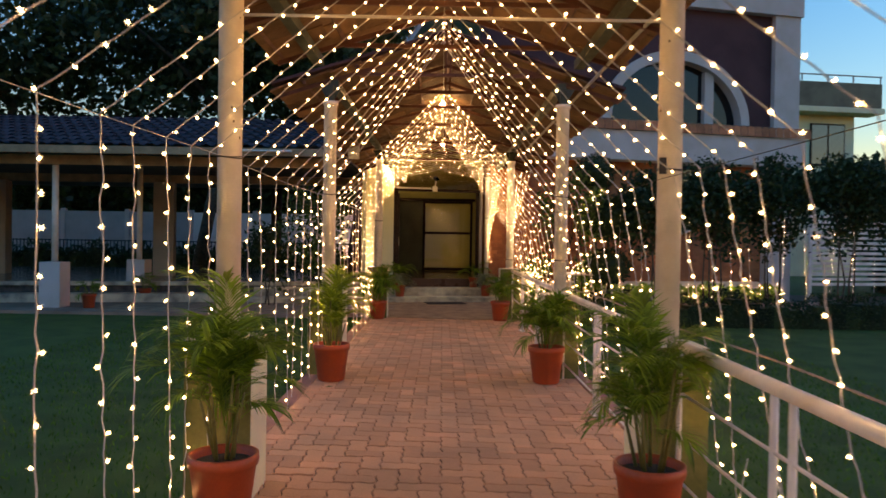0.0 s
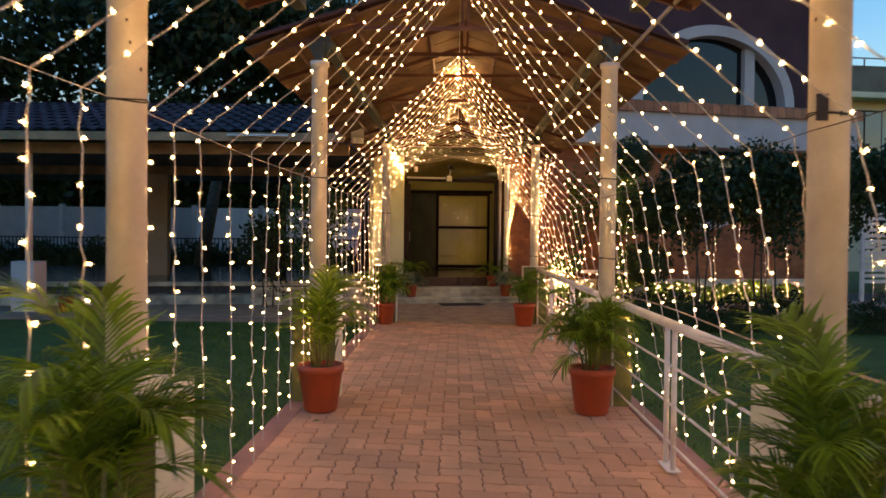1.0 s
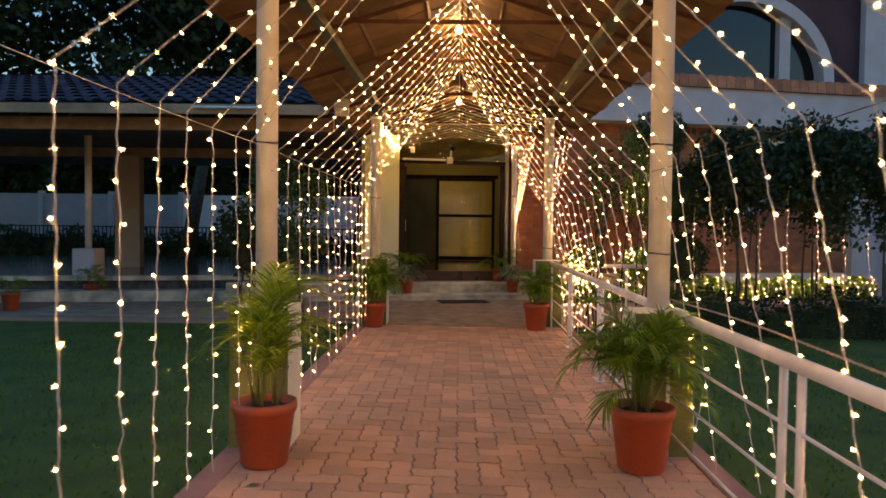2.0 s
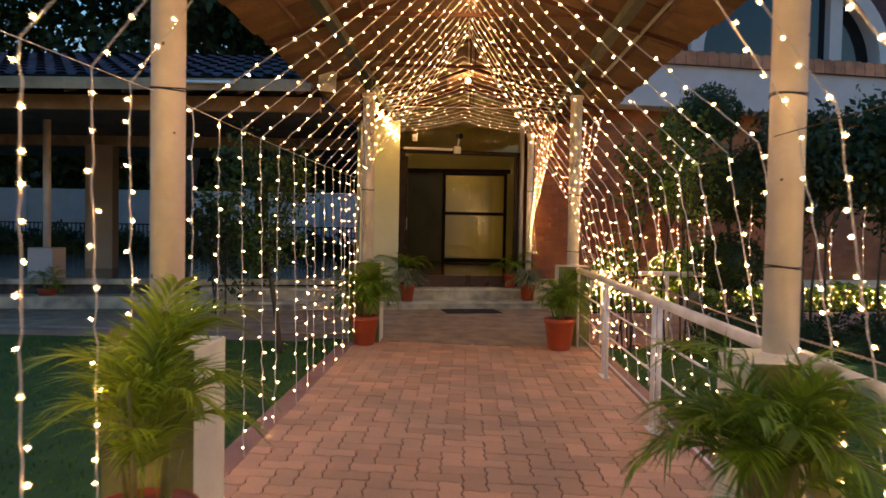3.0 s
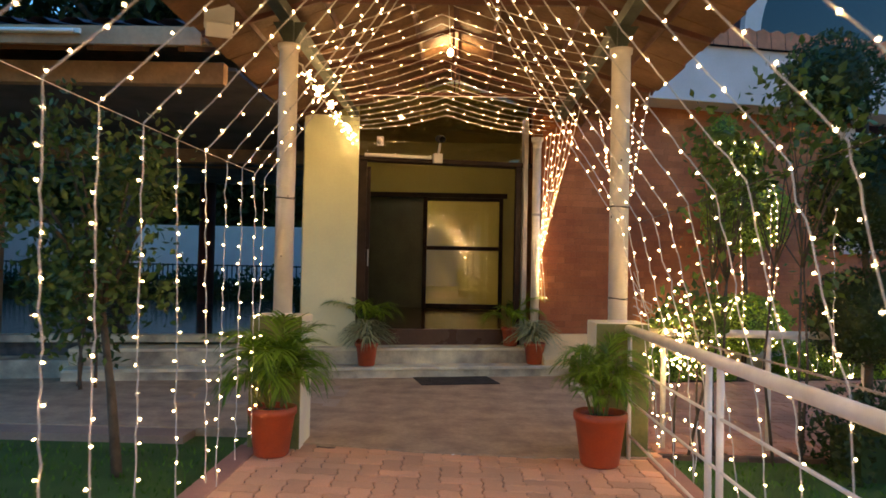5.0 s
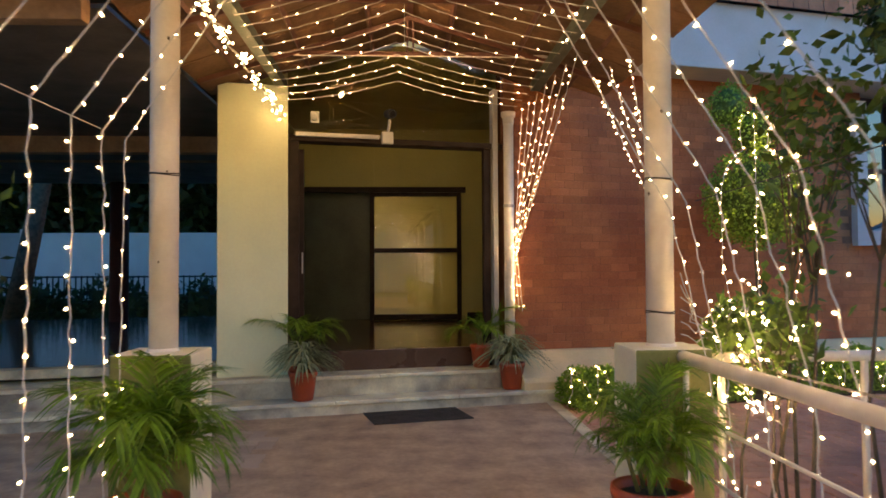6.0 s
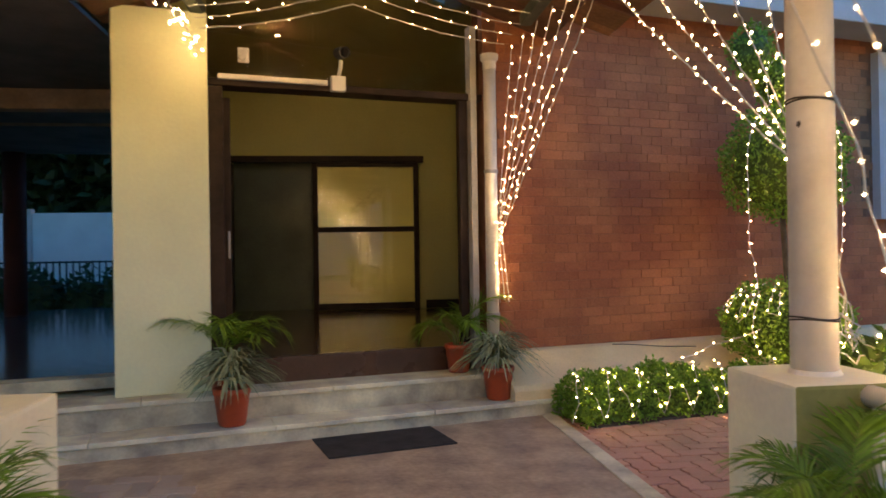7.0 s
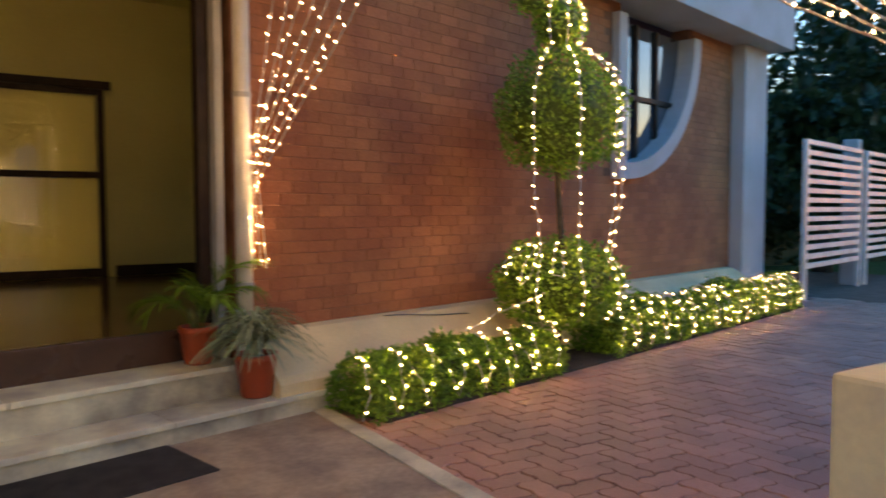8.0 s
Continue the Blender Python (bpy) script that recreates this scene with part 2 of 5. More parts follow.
def turned(profile, sides=24, bm=None):
    """A body of revolution round z from (radius, height) pairs."""
    bm = bm or bmesh.new()
    rings = [[bm.verts.new((r * math.cos(2 * math.pi * k / sides), r * math.sin(2 * math.pi * k / sides), z)) for k in range(sides)] for r, z in profile]
    for a, b in zip(rings, rings[1:]):
        for k in range(sides):
            bm.faces.new((a[k], a[(k + 1) % sides], b[(k + 1) % sides], b[k]))
    bm.faces.new(rings[0][::-1])
    bm.faces.new(rings[-1])
    return bm


def poly_mesh(name, verts, faces, mats, smooth=False):
    me = bpy.data.meshes.new(name)
    me.from_pydata([tuple(v) for v in verts], [], faces)
    for k in mats if isinstance(mats, (list, tuple)) else [mats]:
        me.materials.append(k)
    if smooth:
        me.polygons.foreach_set("use_smooth", [True] * len(me.polygons))
    me.update()
    return me


def prism(outline, depth, bm=None):
    """A flat outline of (a, z) pairs pushed through depth along y."""
    bm = bm or bmesh.new()
    front = [bm.verts.new((a, depth[0], z)) for a, z in outline]
    back = [bm.verts.new((a, depth[1], z)) for a, z in outline]
    n = len(outline)
    bm.faces.new(front)
    bm.faces.new(back[::-1])
    for k in range(n):
        bm.faces.new((front[k], back[k], back[(k + 1) % n], front[(k + 1) % n]))
    bmesh.ops.recalc_face_normals(bm, faces=bm.faces)
    return bm


def leaf_cloud(name, centres, size, mats, seed, long=1.8, up=0.3):
    """Many small folded leaves, one at each centre."""
    rng = np.random.default_rng(seed)
    c = np.asarray(centres, float)
    n = len(c)
    d = rng.normal(size=(n, 3))
    d[:, 2] += up
    d /= np.linalg.norm(d, axis=1, keepdims=True)
    s = np.cross(d, rng.normal(size=(n, 3)))
    s /= np.linalg.norm(s, axis=1, keepdims=True) + 1e-9
    nrm = np.cross(d, s)
    w = size * rng.uniform(0.6, 1.3, (n, 1))
    tip, root = c + d * w * long, c
    mid = c + d * w * long * 0.45 - nrm * w * 0.12
    verts = np.stack([root, mid + s * w * 0.5 + nrm * w * 0.2, tip, mid - s * w * 0.5 + nrm * w * 0.2], axis=1).reshape(-1, 3)
    faces = [(4 * i, 4 * i + 1, 4 * i + 2, 4 * i + 3) for i in range(n)]
    return poly_mesh(name, verts.tolist(), faces, mats)


# the building stands turned 13 degrees to the walkway
TURNED = pose(0, 16.91, 0, 0, 0, 13)
COL_X, COL_Y = 1.2, (4.1, 7.72, 13.25)
COL_LEFT, COL_RIGHT = (-1.215, -1.22, -1.178), (1.21, 1.20, 1.18)
PED_TOP = (0.85, 0.855, 0.90)

# ---------- ground, walkway, steps ----------
bm = bmesh.new()
bmesh.ops.create_grid(bm, x_segments=60, y_segments=60, size=1)
for v in bm.verts:
    v.co = Vector((math.copysign(abs(v.co.x) ** 3 * 300, v.co.x), 10 + math.copysign(abs(v.co.y) ** 3 * 300, v.co.y), -0.055))
single("ground", bm, GRASS, "dark green mown lawn at dusk", "lawn", kind="structure")

walk_floor = thing("floor", "red interlocking paver walkway with sandy joints", "walkway", kind="structure")
part("bedding", box(-1.30, 1.36, -4, 13.6, -0.12, -0.012), JOINT, walk_floor)
part("kerb", box(-1.42, -1.266, -4, 13.15, -0.12, 0.006, 0.008), KERB, walk_floor, "pinkish cement edging")
part("kerb", box(1.345, 1.48, -4, 13.05, -0.12, 0.012, 0.008), KERB, walk_floor, "pinkish cement edging")

apron = thing("pavement", "worn concrete apron before the entrance steps", "pavement", kind="structure")
bm = bmesh.new()
outline = [(-6.5, 13.605), (-1.42, 13.605), (-1.40, 13.12), (-0.9, 13.22), (-0.2, 13.06), (0.6, 13.0), (1.36, 13.04), (1.36, 16.95), (-6.5, 15.2)]
top = [bm.verts.new((x, y, 0.009)) for x, y in outline]
low = [bm.verts.new((x, y, -0.12)) for x, y in outline]
bm.faces.new(top)
for k in range(len(outline)):
    bm.faces.new((low[k], low[(k + 1) % len(outline)], top[(k + 1) % len(outline)], top[k]))
bmesh.ops.recalc_face_normals(bm, faces=bm.faces)
part("slab", bm, CONCRETE, apron)
part("edging", box(1.29, 1.40, 13.1, 16.88, -0.1, 0.017, 0.006), STEP, apron, "grey cement edging strip")
single("pavement", box(-24, -1.9, 13.35, 13.6, -0.1, 0.0), BROWNPAVE, "brown paved strip beside the lawn", "pavement", kind="structure")
single("pavement", box(-26, -6.5, 13.6, 17.0, -0.1, -0.002), BROWNPAVE, "brown paved terrace before the veranda", "pavement", kind="structure")

yard = thing("pavement", "red interlocking paver yard beside the brick wall", "pavement", kind="structure")
part("bedding", box(1.364, 14, 13.25, 21, -0.12, -0.022), JOINT, yard)

steps = thing("entrance_steps", "two low worn grey stone entrance steps", "steps", TURNED, kind="structure")
part("lower_riser", box(-4.2, 1.47, -0.455, 0.6, -0.1, 0.095), STEP, steps)
part("upper_riser", box(-4.2, 0.92, -0.195, 0.6, 0.131, 0.28), STEP, steps)
for k in range(5):
    u0 = -4.2 + k * 1.136
    part("lower_tread", box(u0 + 0.002, u0 + 1.134, -0.475, -0.10, 0.0955, 0.13, 0.007), TREAD, steps)
for k in range(4):
    u0 = -4.2 + k * 1.285
    part("upper_tread", box(u0 + 0.002, u0 + 1.283, -0.215, 0.129, 0.2805, 0.315, 0.007), TREAD, steps)

# door mat, slightly askew on the apron
single("door_mat", box(-0.43, 0.43, -0.26, 0.26, 0.0, 0.014, 0.005), MAT_RUBBER, "black rubber door mat before the steps", "doormat", pose(0.05, 16.18, 0.004, 0, 0, 14))

# ---------- columns on pedestals ----------
def column(x, y, top, ring_heights):
    col = thing("column", "cream-white round pipe column on a square plastered pedestal", "column", pose(x, y, 0), group="walkway columns")
    ped = part("pedestal", box(-0.18, 0.18, -0.18, 0.18, -0.1, top, 0.012), [PEDESTAL, FRONTGREEN], col, "square white plaster pedestal with an olive green front face")
    # faces towards -y take the darker olive green
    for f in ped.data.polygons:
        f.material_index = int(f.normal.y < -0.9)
    shaft = part("shaft", turned([(0.066, top), (0.066, 2.775), (0.078, 2.785), (0.08, 2.82), (0.05, 2.825)], 28), WHITEPAINT, col, smooth=False)
    for f in shaft.data.polygons:
        f.use_smooth = abs(f.normal.z) < 0.5
    for z in ring_heights:
        for k in range(2):
            pts = [(0.0685 * math.cos(a), 0.0685 * math.sin(a), z + k * 0.006 + 0.004 * math.sin(2 * a + k)) for a in (2 * math.pi * i / 20 for i in range(21))]
            part("tie_wire", tube(pts, 0.0028, 5, caps=False), BLACKWIRE, col, "twisted black binding wire")
    chips = np.random.default_rng(int(x * 10 + y * 100) + 50)
    for k in range(4):
        a0, z0, w0 = chips.uniform(-2.9, -0.2), chips.uniform(top + 0.2, 2.6), chips.uniform(0.006, 0.016)
        chip = bmesh.new()
        chip.faces.new([chip.verts.new((0.0668 * math.cos(a0 + w0 * c / 0.066), 0.0668 * math.sin(a0 + w0 * c / 0.066), z0 + w0 * q * 1.4)) for c, q in ((-0.5, -0.2), (0.1, -0.5), (0.5, 0.05), (0.15, 0.5), (-0.3, 0.35))])
        part("paint_chip", chip, BARK, col, "dark chipped paint")
    part("stub", box(-0.035, 0.035, -0.05, 0.05, 2.8255, 2.985, 0.004), GREENPIPE, col, "short dark green stub under the eave beam")
    for s in (-1, 1):
        gusset = prism([(s * 0.036, 2.984), (s * 0.12, 2.984), (s * 0.036, 2.84)], (-0.006, 0.006))
        part("gusset", gusset, GREENPIPE, col, "dark green triangular gusset plate")
    part("base_collar", turned([(0.075, top), (0.07, top + 0.012), (0.066, top + 0.014)], 24), WHITEPAINT, col)
    return col


for i, y in enumerate(COL_Y):
    column(COL_LEFT[i], y, PED_TOP[i], ((1.83,), (1.85,), (1.72,))[i])
    column(COL_RIGHT[i], y, PED_TOP[i], ((1.80,), (1.20, 1.86), (1.06, 1.70))[i])
tape = thing("tape_scrap", "torn black tape stuck on a column", "tape", pose(1.16, 4.03, 1.82))
part("strip", box(-0.03, 0.01, -0.008, 0.0, -0.045, 0.045, 0.003), BLACKWIRE, tape)

# ---------- railing on one side ----------
def railing(y0, y1, posts):
    rail = thing("railing", "white painted pipe railing with paired posts", "railing", pose(COL_X + 0.02, 0, 0), group="walkway railings")
    part("handrail", tube([(0, y0, 0.865), (0, (y0 + y1) / 2, 0.865), (0, y1, 0.865)], 0.03, 14), WHITEPAINT, rail, smooth=True)
    for z in (0.16, 0.39, 0.62):
        part("rod", tube([(0, y0, z), (0, y1, z)], 0.008, 8), WHITEPAINT, rail, smooth=True)
    for y in posts:
        for dy in (-0.075, 0.075):
            part("post", tube([(0, y + dy, -0.02), (0, y + dy, 0.85)], 0.016, 10), WHITEPAINT, rail, smooth=True)
        part("foot_plate", box(-0.04, 0.04, y - 0.11, y + 0.11, 0.013, 0.021, 0.002), WHITEPAINT, rail)
    for y in (y0 + 0.03, y1 - 0.03):
        part("end_post", tube([(-0.0, y, -0.02), (0, y, 0.85)], 0.015, 8), WHITEPAINT, rail, smooth=True)


railing(-2.0, 3.92, (0.9, 2.72))
railing(4.28, 7.58, (5.93,))
railing(7.94, 13.07, (9.65, 11.4))
cross = thing("railing", "white painted pipe railing turning towards the yard", "railing", pose(0, 13.42, 0), group="walkway railings")
part("handrail", tube([(1.38, 0, 0.82), (3.0, 0, 0.82)], 0.028, 12), WHITEPAINT, cross, smooth=True)
for x in (1.55, 2.3, 2.98):
    part("post", tube([(x, 0, -0.06), (x, 0, 0.80)], 0.019, 10), WHITEPAINT, cross, smooth=True)
flex = bmesh.new()
for turn in (0.0, math.pi):
    tube([(1.62 + 0.0045 * math.cos(y * 70 + turn), y, 0.815 + 0.012 * math.cos(y * 1.7) + 0.0045 * math.sin(y * 70 + turn)) for y in [i * 0.03 for i in range(-33, 434)]], 0.0042, 5, flex)
single("supply_cable", flex, DULLCABLE, "dusty twisted two-strand cable strung beside the railing", "cable")

# ---------- roof over the walkway ----------
RIDGE, FALL = 3.52, 0.312


def canopy(y0, y1, trusses, EAVE):
    roof = thing("canopy_roof", "brown boarded gable canopy roof on red steel trusses", "roof", kind="structure")
    for s in (-1, 1):
        verts, faces = [], []
        rng = np.random.default_rng(int(10 + s + y1))
        ys = np.arange(y0, y1, 0.42)
        xs = np.linspace(0.0, EAVE, 7)
        for yi in ys:
            for xa, xb in zip(xs, xs[1:]):
                d = rng.uniform(-0.006, 0.006, 4)
                ya, yb = yi + 0.006, min(yi + 0.414, y1)
                tilt = 0.02
                over = 0.03 * rng.random() if xb == xs[-1] else 0.0
                q = [(xa, ya, 0 + d[0]), (xb + 0.02 + over, ya, -tilt + d[1]), (xb + 0.02 + over, yb, -tilt + d[2]), (xa, yb, 0 + d[3])]
                b = len(verts)
                for top in (0.0, 0.022):
                    verts += [(s * x, y, RIDGE - FALL * x + h + top) for x, y, h in q]
                faces += [(b, b + 1, b + 2, b + 3), (b + 7, b + 6, b + 5, b + 4)] + [(b + k, b + 4 + k, b + 4 + (k + 1) % 4, b + (k + 1) % 4) for k in range(4)]
        part("deck", poly_mesh("deck", verts, faces, ROOFWOOD), None, roof)
        verts, faces = [], []
        for x in (0.35, 0.95, 1.5):
            part("purlin", tube([(s * x, y0, RIDGE - FALL * x - 0.035), (s * x, y1, RIDGE - FALL * x - 0.035)], 0.022, 4), RAFTER, roof)
        part("covering", prism([(0, RIDGE + 0.06), (s * (EAVE + 0.02), RIDGE - FALL * EAVE + 0.06), (s * (EAVE + 0.02), RIDGE - FALL * EAVE + 0.03), (0, RIDGE + 0.03)], (y0 - 0.04, y1)), VIOLETTILE, roof)
        part("eave_beam", box(s * COL_X - 0.045, s * COL_X + 0.045, y0 + 0.1, y1, 2.986, 3.07, 0.006), GREENPIPE, roof, "dark green box-section eave beam")
    for y in trusses:
        for s in (-1, 1):
            part("rafter", box(-0.02, 0.02, -0.018, 0.018, 0, EAVE * 1.04, 0.003), RAFTER, roof, m=Matrix.Translation((0, y, RIDGE - 0.07)) @ Matrix.Rotation(s * (math.pi / 2 + math.atan(FALL)), 4, "Y"))
        part("collar_tie", box(-0.95, 0.95, y - 0.014, y + 0.014, RIDGE - 0.95 * FALL - 0.10, RIDGE - 0.95 * FALL - 0.065), RAFTER, roof)
        for dx in (-0.025, 0.025):
            part("king_post", box(dx - 0.008, dx + 0.008, y - 0.012, y + 0.012, RIDGE - 0.37, RIDGE - 0.05), RAFTER, roof)
    part("ridge_bar", box(-0.025, 0.025, y0, y1, RIDGE - 0.055, RIDGE - 0.012), RAFTER, roof)
    return roof


canopy(-2.6, 6.85, (-1.4, 0.43, 2.27, 4.1, 5.5, 6.7), 1.56)
front = canopy(7.72, 16.7, (7.85, 8.75, 9.7, 11.2, 13.25, 14.8, 16.05), 1.82)
# boards added to close roof against turned building wall, keeping sky off transom glass
bm = bmesh.new()
rows_ = [[bm.verts.new((x, y, RIDGE - FALL * abs(x) + h)) for y in (16.701, 16.90 + 0.231 * x)] for h in (0.0, 0.03) for x in (-0.85, 0.0, 1.55)]
for k in (0, 1):
    bm.faces.new((rows_[k][0], rows_[k][1], rows_[k + 1][1], rows_[k + 1][0]))
    bm.faces.new((rows_[k + 3][0], rows_[k + 4][0], rows_[k + 4][1], rows_[k + 3][1]))
    bm.faces.new((rows_[k][0], rows_[k + 1][0], rows_[k + 4][0], rows_[k + 3][0]))
    bm.faces.new((rows_[k][1], rows_[k + 3][1], rows_[k + 4][1], rows_[k + 1][1]))
part("end_board", bm, ROOFWOOD, front)
single("conduit", tube([(1.44, 3.2, 2.99), (1.43, 6.1, 3.0), (1.42, 13.0, 3.0)], 0.016, 8), GREYPVC, "pale conduit pipe along the eave", "pipe", smooth=True)
for y, z, x0, x1 in ((4.1, 2.62, -1.15, 1.15), (16.05, 3.13, -1.2, 1.2)):
    single("tie_rod", tube([(x0, y, z), (x1, y, z)], 0.009 if y < 9 else 0.014, 8), WHITEPAINT, "thin white tie rod between two columns", "rod", group="tie rods", smooth=True)
# ---------- main building ----------
WALL_END, SLAB_LOW, BAND_LOW, BAND_TOP = 8.3, 3.36, 4.06, 4.36
wall = thing("wall_brick", "red-brown brick wall with a cream plinth ledge", "wall", TURNED, kind="structure")
part("backing", box(1.1, 5.32, 0.02, 0.24, 0.3, SLAB_LOW), MORTAR, wall)
# the stretch with the round-cornered window: a wall with the quarter-circle opening cut out
WIN_U, WIN_TOP, WIN_R = 5.5, 3.24, 1.55
arc = [(WIN_U + WIN_R * math.sin(a), WIN_TOP - WIN_R * math.cos(a)) for a in [math.pi / 2 * i / 16 for i in range(17)]]
part("backing", prism([(5.32, 0.3)] + [(WALL_END, 0.3), (WALL_END, SLAB_LOW), (arc[-1][0], SLAB_LOW)] + arc[::-1] + [(WIN_U, SLAB_LOW), (5.32, SLAB_LOW)], (0.02, 0.24)), MORTAR, wall)
plinth = prism([(0.02, 0.46), (-0.09, 0.452), (-0.42, 0.24), (-0.45, 0.20), (-0.45, -0.1), (0.02, -0.1)], (0, 1))
for v in plinth.verts:
    v.co = Vector((1.0 + v.co.y * 7.2, v.co.x, v.co.z))
bmesh.ops.recalc_face_normals(plinth, faces=plinth.faces)
part("plinth", plinth, PLINTH, wall, "cream cement plinth with a sloping top")
single("loose_cable", tube([(2.1 + 0.1 * i, -0.10 - 0.012 * i, 0.462 - 0.0075 * i + 0.004 * math.sin(i)) for i in range(9)], 0.004, 6), BLACKWIRE, "black cable lying on the cream plinth", "cable", TURNED)

window = thing("window_1", "quarter-round window with a white surround", "window", TURNED, kind="structure")
inner = [(WIN_U + (WIN_R - 0.02) * math.sin(a), WIN_TOP - (WIN_R - 0.02) * math.cos(a)) for a in [math.pi / 2 * i / 16 for i in range(17)]]
outer = [(WIN_U + (WIN_R + 0.15) * math.sin(a), WIN_TOP - (WIN_R + 0.15) * math.cos(a)) for a in [math.pi / 2 * i / 16 for i in range(17)]]
part("surround", prism([(WIN_U - 0.16, WIN_TOP)] + [(WIN_U - 0.16, WIN_TOP - WIN_R - 0.15)] + outer + inner[::-1] + [(WIN_U, WIN_TOP)], (-0.07, 0.2)), PLASTER, window, "white plaster surround")
part("pane", prism([(WIN_U, WIN_TOP)] + inner, (0.14, 0.16)), WINDOWGLASS, window, "glass reflecting the blue dusk sky")
for u in (WIN_U + 0.06, WIN_U + 0.5, WIN_U + 0.95):
    low = WIN_TOP - math.sqrt(max(0.0, WIN_R ** 2 - (u - WIN_U) ** 2))
    part("mullion", box(u - 0.025, u + 0.025, 0.10, 0.139, low, WIN_TOP), DARKWOOD, window)
part("transom", box(WIN_U, WIN_U + 1.33, 0.10, 0.138, 2.42, 2.47), DARKWOOD, window)

single("pillar", box(WALL_END, 9.05, -0.16, 0.5, -0.1, SLAB_LOW, 0.01), PLASTER, "white plastered corner pillar of the building", "pillar", TURNED, kind="structure")
single("wall_side", box(8.8, 9.04, 0.5, 9.0, -0.1, 7.0), MAROON, "maroon side wall of the building", "wall", TURNED, kind="structure")
slab = thing("balcony_slab", "white projecting slab with a terracotta tile edge", "slab", TURNED, kind="structure")
part("fascia", box(0.9, 9.2, -0.45, 0.24, SLAB_LOW, BAND_LOW, 0.01), PLASTER, slab)
verts, faces = [], []
for i in range(42):
    u0 = 0.9 + i * 0.2
    b = len(verts)
    for a, v, z in ((0.0, -0.50, 4.27), (0.0, 0.16, BAND_TOP), (0.19, 0.16, BAND_TOP), (0.19, -0.50, 4.27), (0.0, -0.52, BAND_LOW), (0.19, -0.52, BAND_LOW), (0.095, -0.50, 4.31), (0.095, 0.16, BAND_TOP + 0.04)):
        verts.append((u0 + a, v, z))
    faces += [(b, b + 6, b + 7, b + 1), (b + 6, b + 3, b + 2, b + 7), (b + 4, b + 5, b + 3, b + 6, b)]
tagged(part("tile_edge", poly_mesh("tile_edge", verts, faces, TILEBAND), None, slab), kind="stuff")

ARCH_U, ARCH_RU, ARCH_RZ, ARCH_Z = 5.92, 2.0, 1.74, 4.42
upper = thing("wall_upper", "maroon upper storey with a white arched window", "wall", TURNED, kind="structure")
half = [(ARCH_U + ARCH_RU * math.cos(a), ARCH_Z + ARCH_RZ * math.sin(a)) for a in [math.pi * i / 24 for i in range(25)]]
part("wall_face", prism([(0.9, 3.9), (half[-1][0], 3.9)] + half[::-1] + [(half[0][0], 3.9), (8.62, 3.9), (8.62, 7.25), (0.9, 7.25)], (0.17, 0.4)), MAROON, upper)
part("corner_strip", box(8.62, 9.36, 0.02, 0.6, BAND_LOW, 7.25, 0.01), PLASTER, upper, "white corner pier")
part("parapet", box(0.9, 9.4, -0.05, 0.5, 7.25, 7.75, 0.01), PLASTER, upper, "white parapet beam")
arch_window = thing("window_2", "large half-round window with a white plaster arch", "window", TURNED, kind="structure")
o = [(ARCH_U + (ARCH_RU + 0.02) * math.cos(a), ARCH_Z + (ARCH_RZ + 0.02) * math.sin(a)) for a in [math.pi * i / 24 for i in range(25)]]
i_ = [(ARCH_U + (ARCH_RU - 0.22) * math.cos(a), ARCH_Z + (ARCH_RZ - 0.22) * math.sin(a)) for a in [math.pi * i / 24 for i in range(25)]]
part("arch", prism(o + i_[::-1], (0.06, 0.45)), PLASTER, arch_window, "white plaster arch")
part("pane", prism(i_, (0.36, 0.38)), LENS, arch_window, "dark unlit glass")
part("mullion", box(ARCH_U + 0.82, ARCH_U + 1.07, 0.2, 0.35, 4.15, ARCH_Z + 1.30), PLASTER, arch_window, "pale upright post")
part("sill", box(ARCH_U - 2.1, ARCH_U + 2.1, 0.05, 0.45, 4.15, ARCH_Z - 0.02, 0.01), MAROON, arch_window, "maroon band under the glass")
single("roof_slab", box(0.0, 9.4, 0.5, 9.0, 7.1, 7.3), PLASTER, "flat roof of the two-storey building", "roof", TURNED, kind="structure")
single("wall_back", box(0.9, 9.0, 8.8, 9.0, -0.1, 7.1), MAROON, "back wall of the building", "wall", TURNED, kind="structure")

# entrance bay
single("pillar", box(-1.80, -1.17, -0.03, 0.45, 0.316, 3.0, 0.012), CREAM, "broad cream-yellow plastered entrance pillar", "pillar", TURNED, kind="structure")
doorway = thing("door_frame", "dark brown timber entrance surround with a glazed transom", "door surround", TURNED, kind="structure")
for u0, u1 in ((-1.165, -1.06), (0.78, 0.855)):
    part("jamb", box(u0, u1, 0.06, 0.128, 0.316, 2.504, 0.008), DARKWOOD, doorway)
part("folded_leaf", box(-1.055, -1.0, 0.20, 0.5, 0.505, 2.45, 0.006), DARKWOOD, doorway, "folded brown door leaf")
part("handle", box(-1.035, -1.02, 0.085, 0.099, 1.25, 1.45, 0.004), GREYPVC, doorway)
part("header", box(-1.165, 0.98, 0.04, 0.24, 2.505, 2.56, 0.006), DARKWOOD, doorway)
part("transom_pane", box(-1.165, 0.98, 0.10, 0.108, 2.561, 3.5), TRANSOM, doorway, "smoky glass above the header").visible_shadow = False
single("corner_post", box(0.86, 0.915, 0.0, 0.10, 0.32, 3.1, 0.006), GREYPVC, "slim pale post beside the entrance", "post", TURNED)
single("wall_return", box(0.98, 1.1, 0.02, 0.24, 0.1, 3.4), MORTAR, "brick return of the entrance bay", "wall", TURNED, kind="structure")

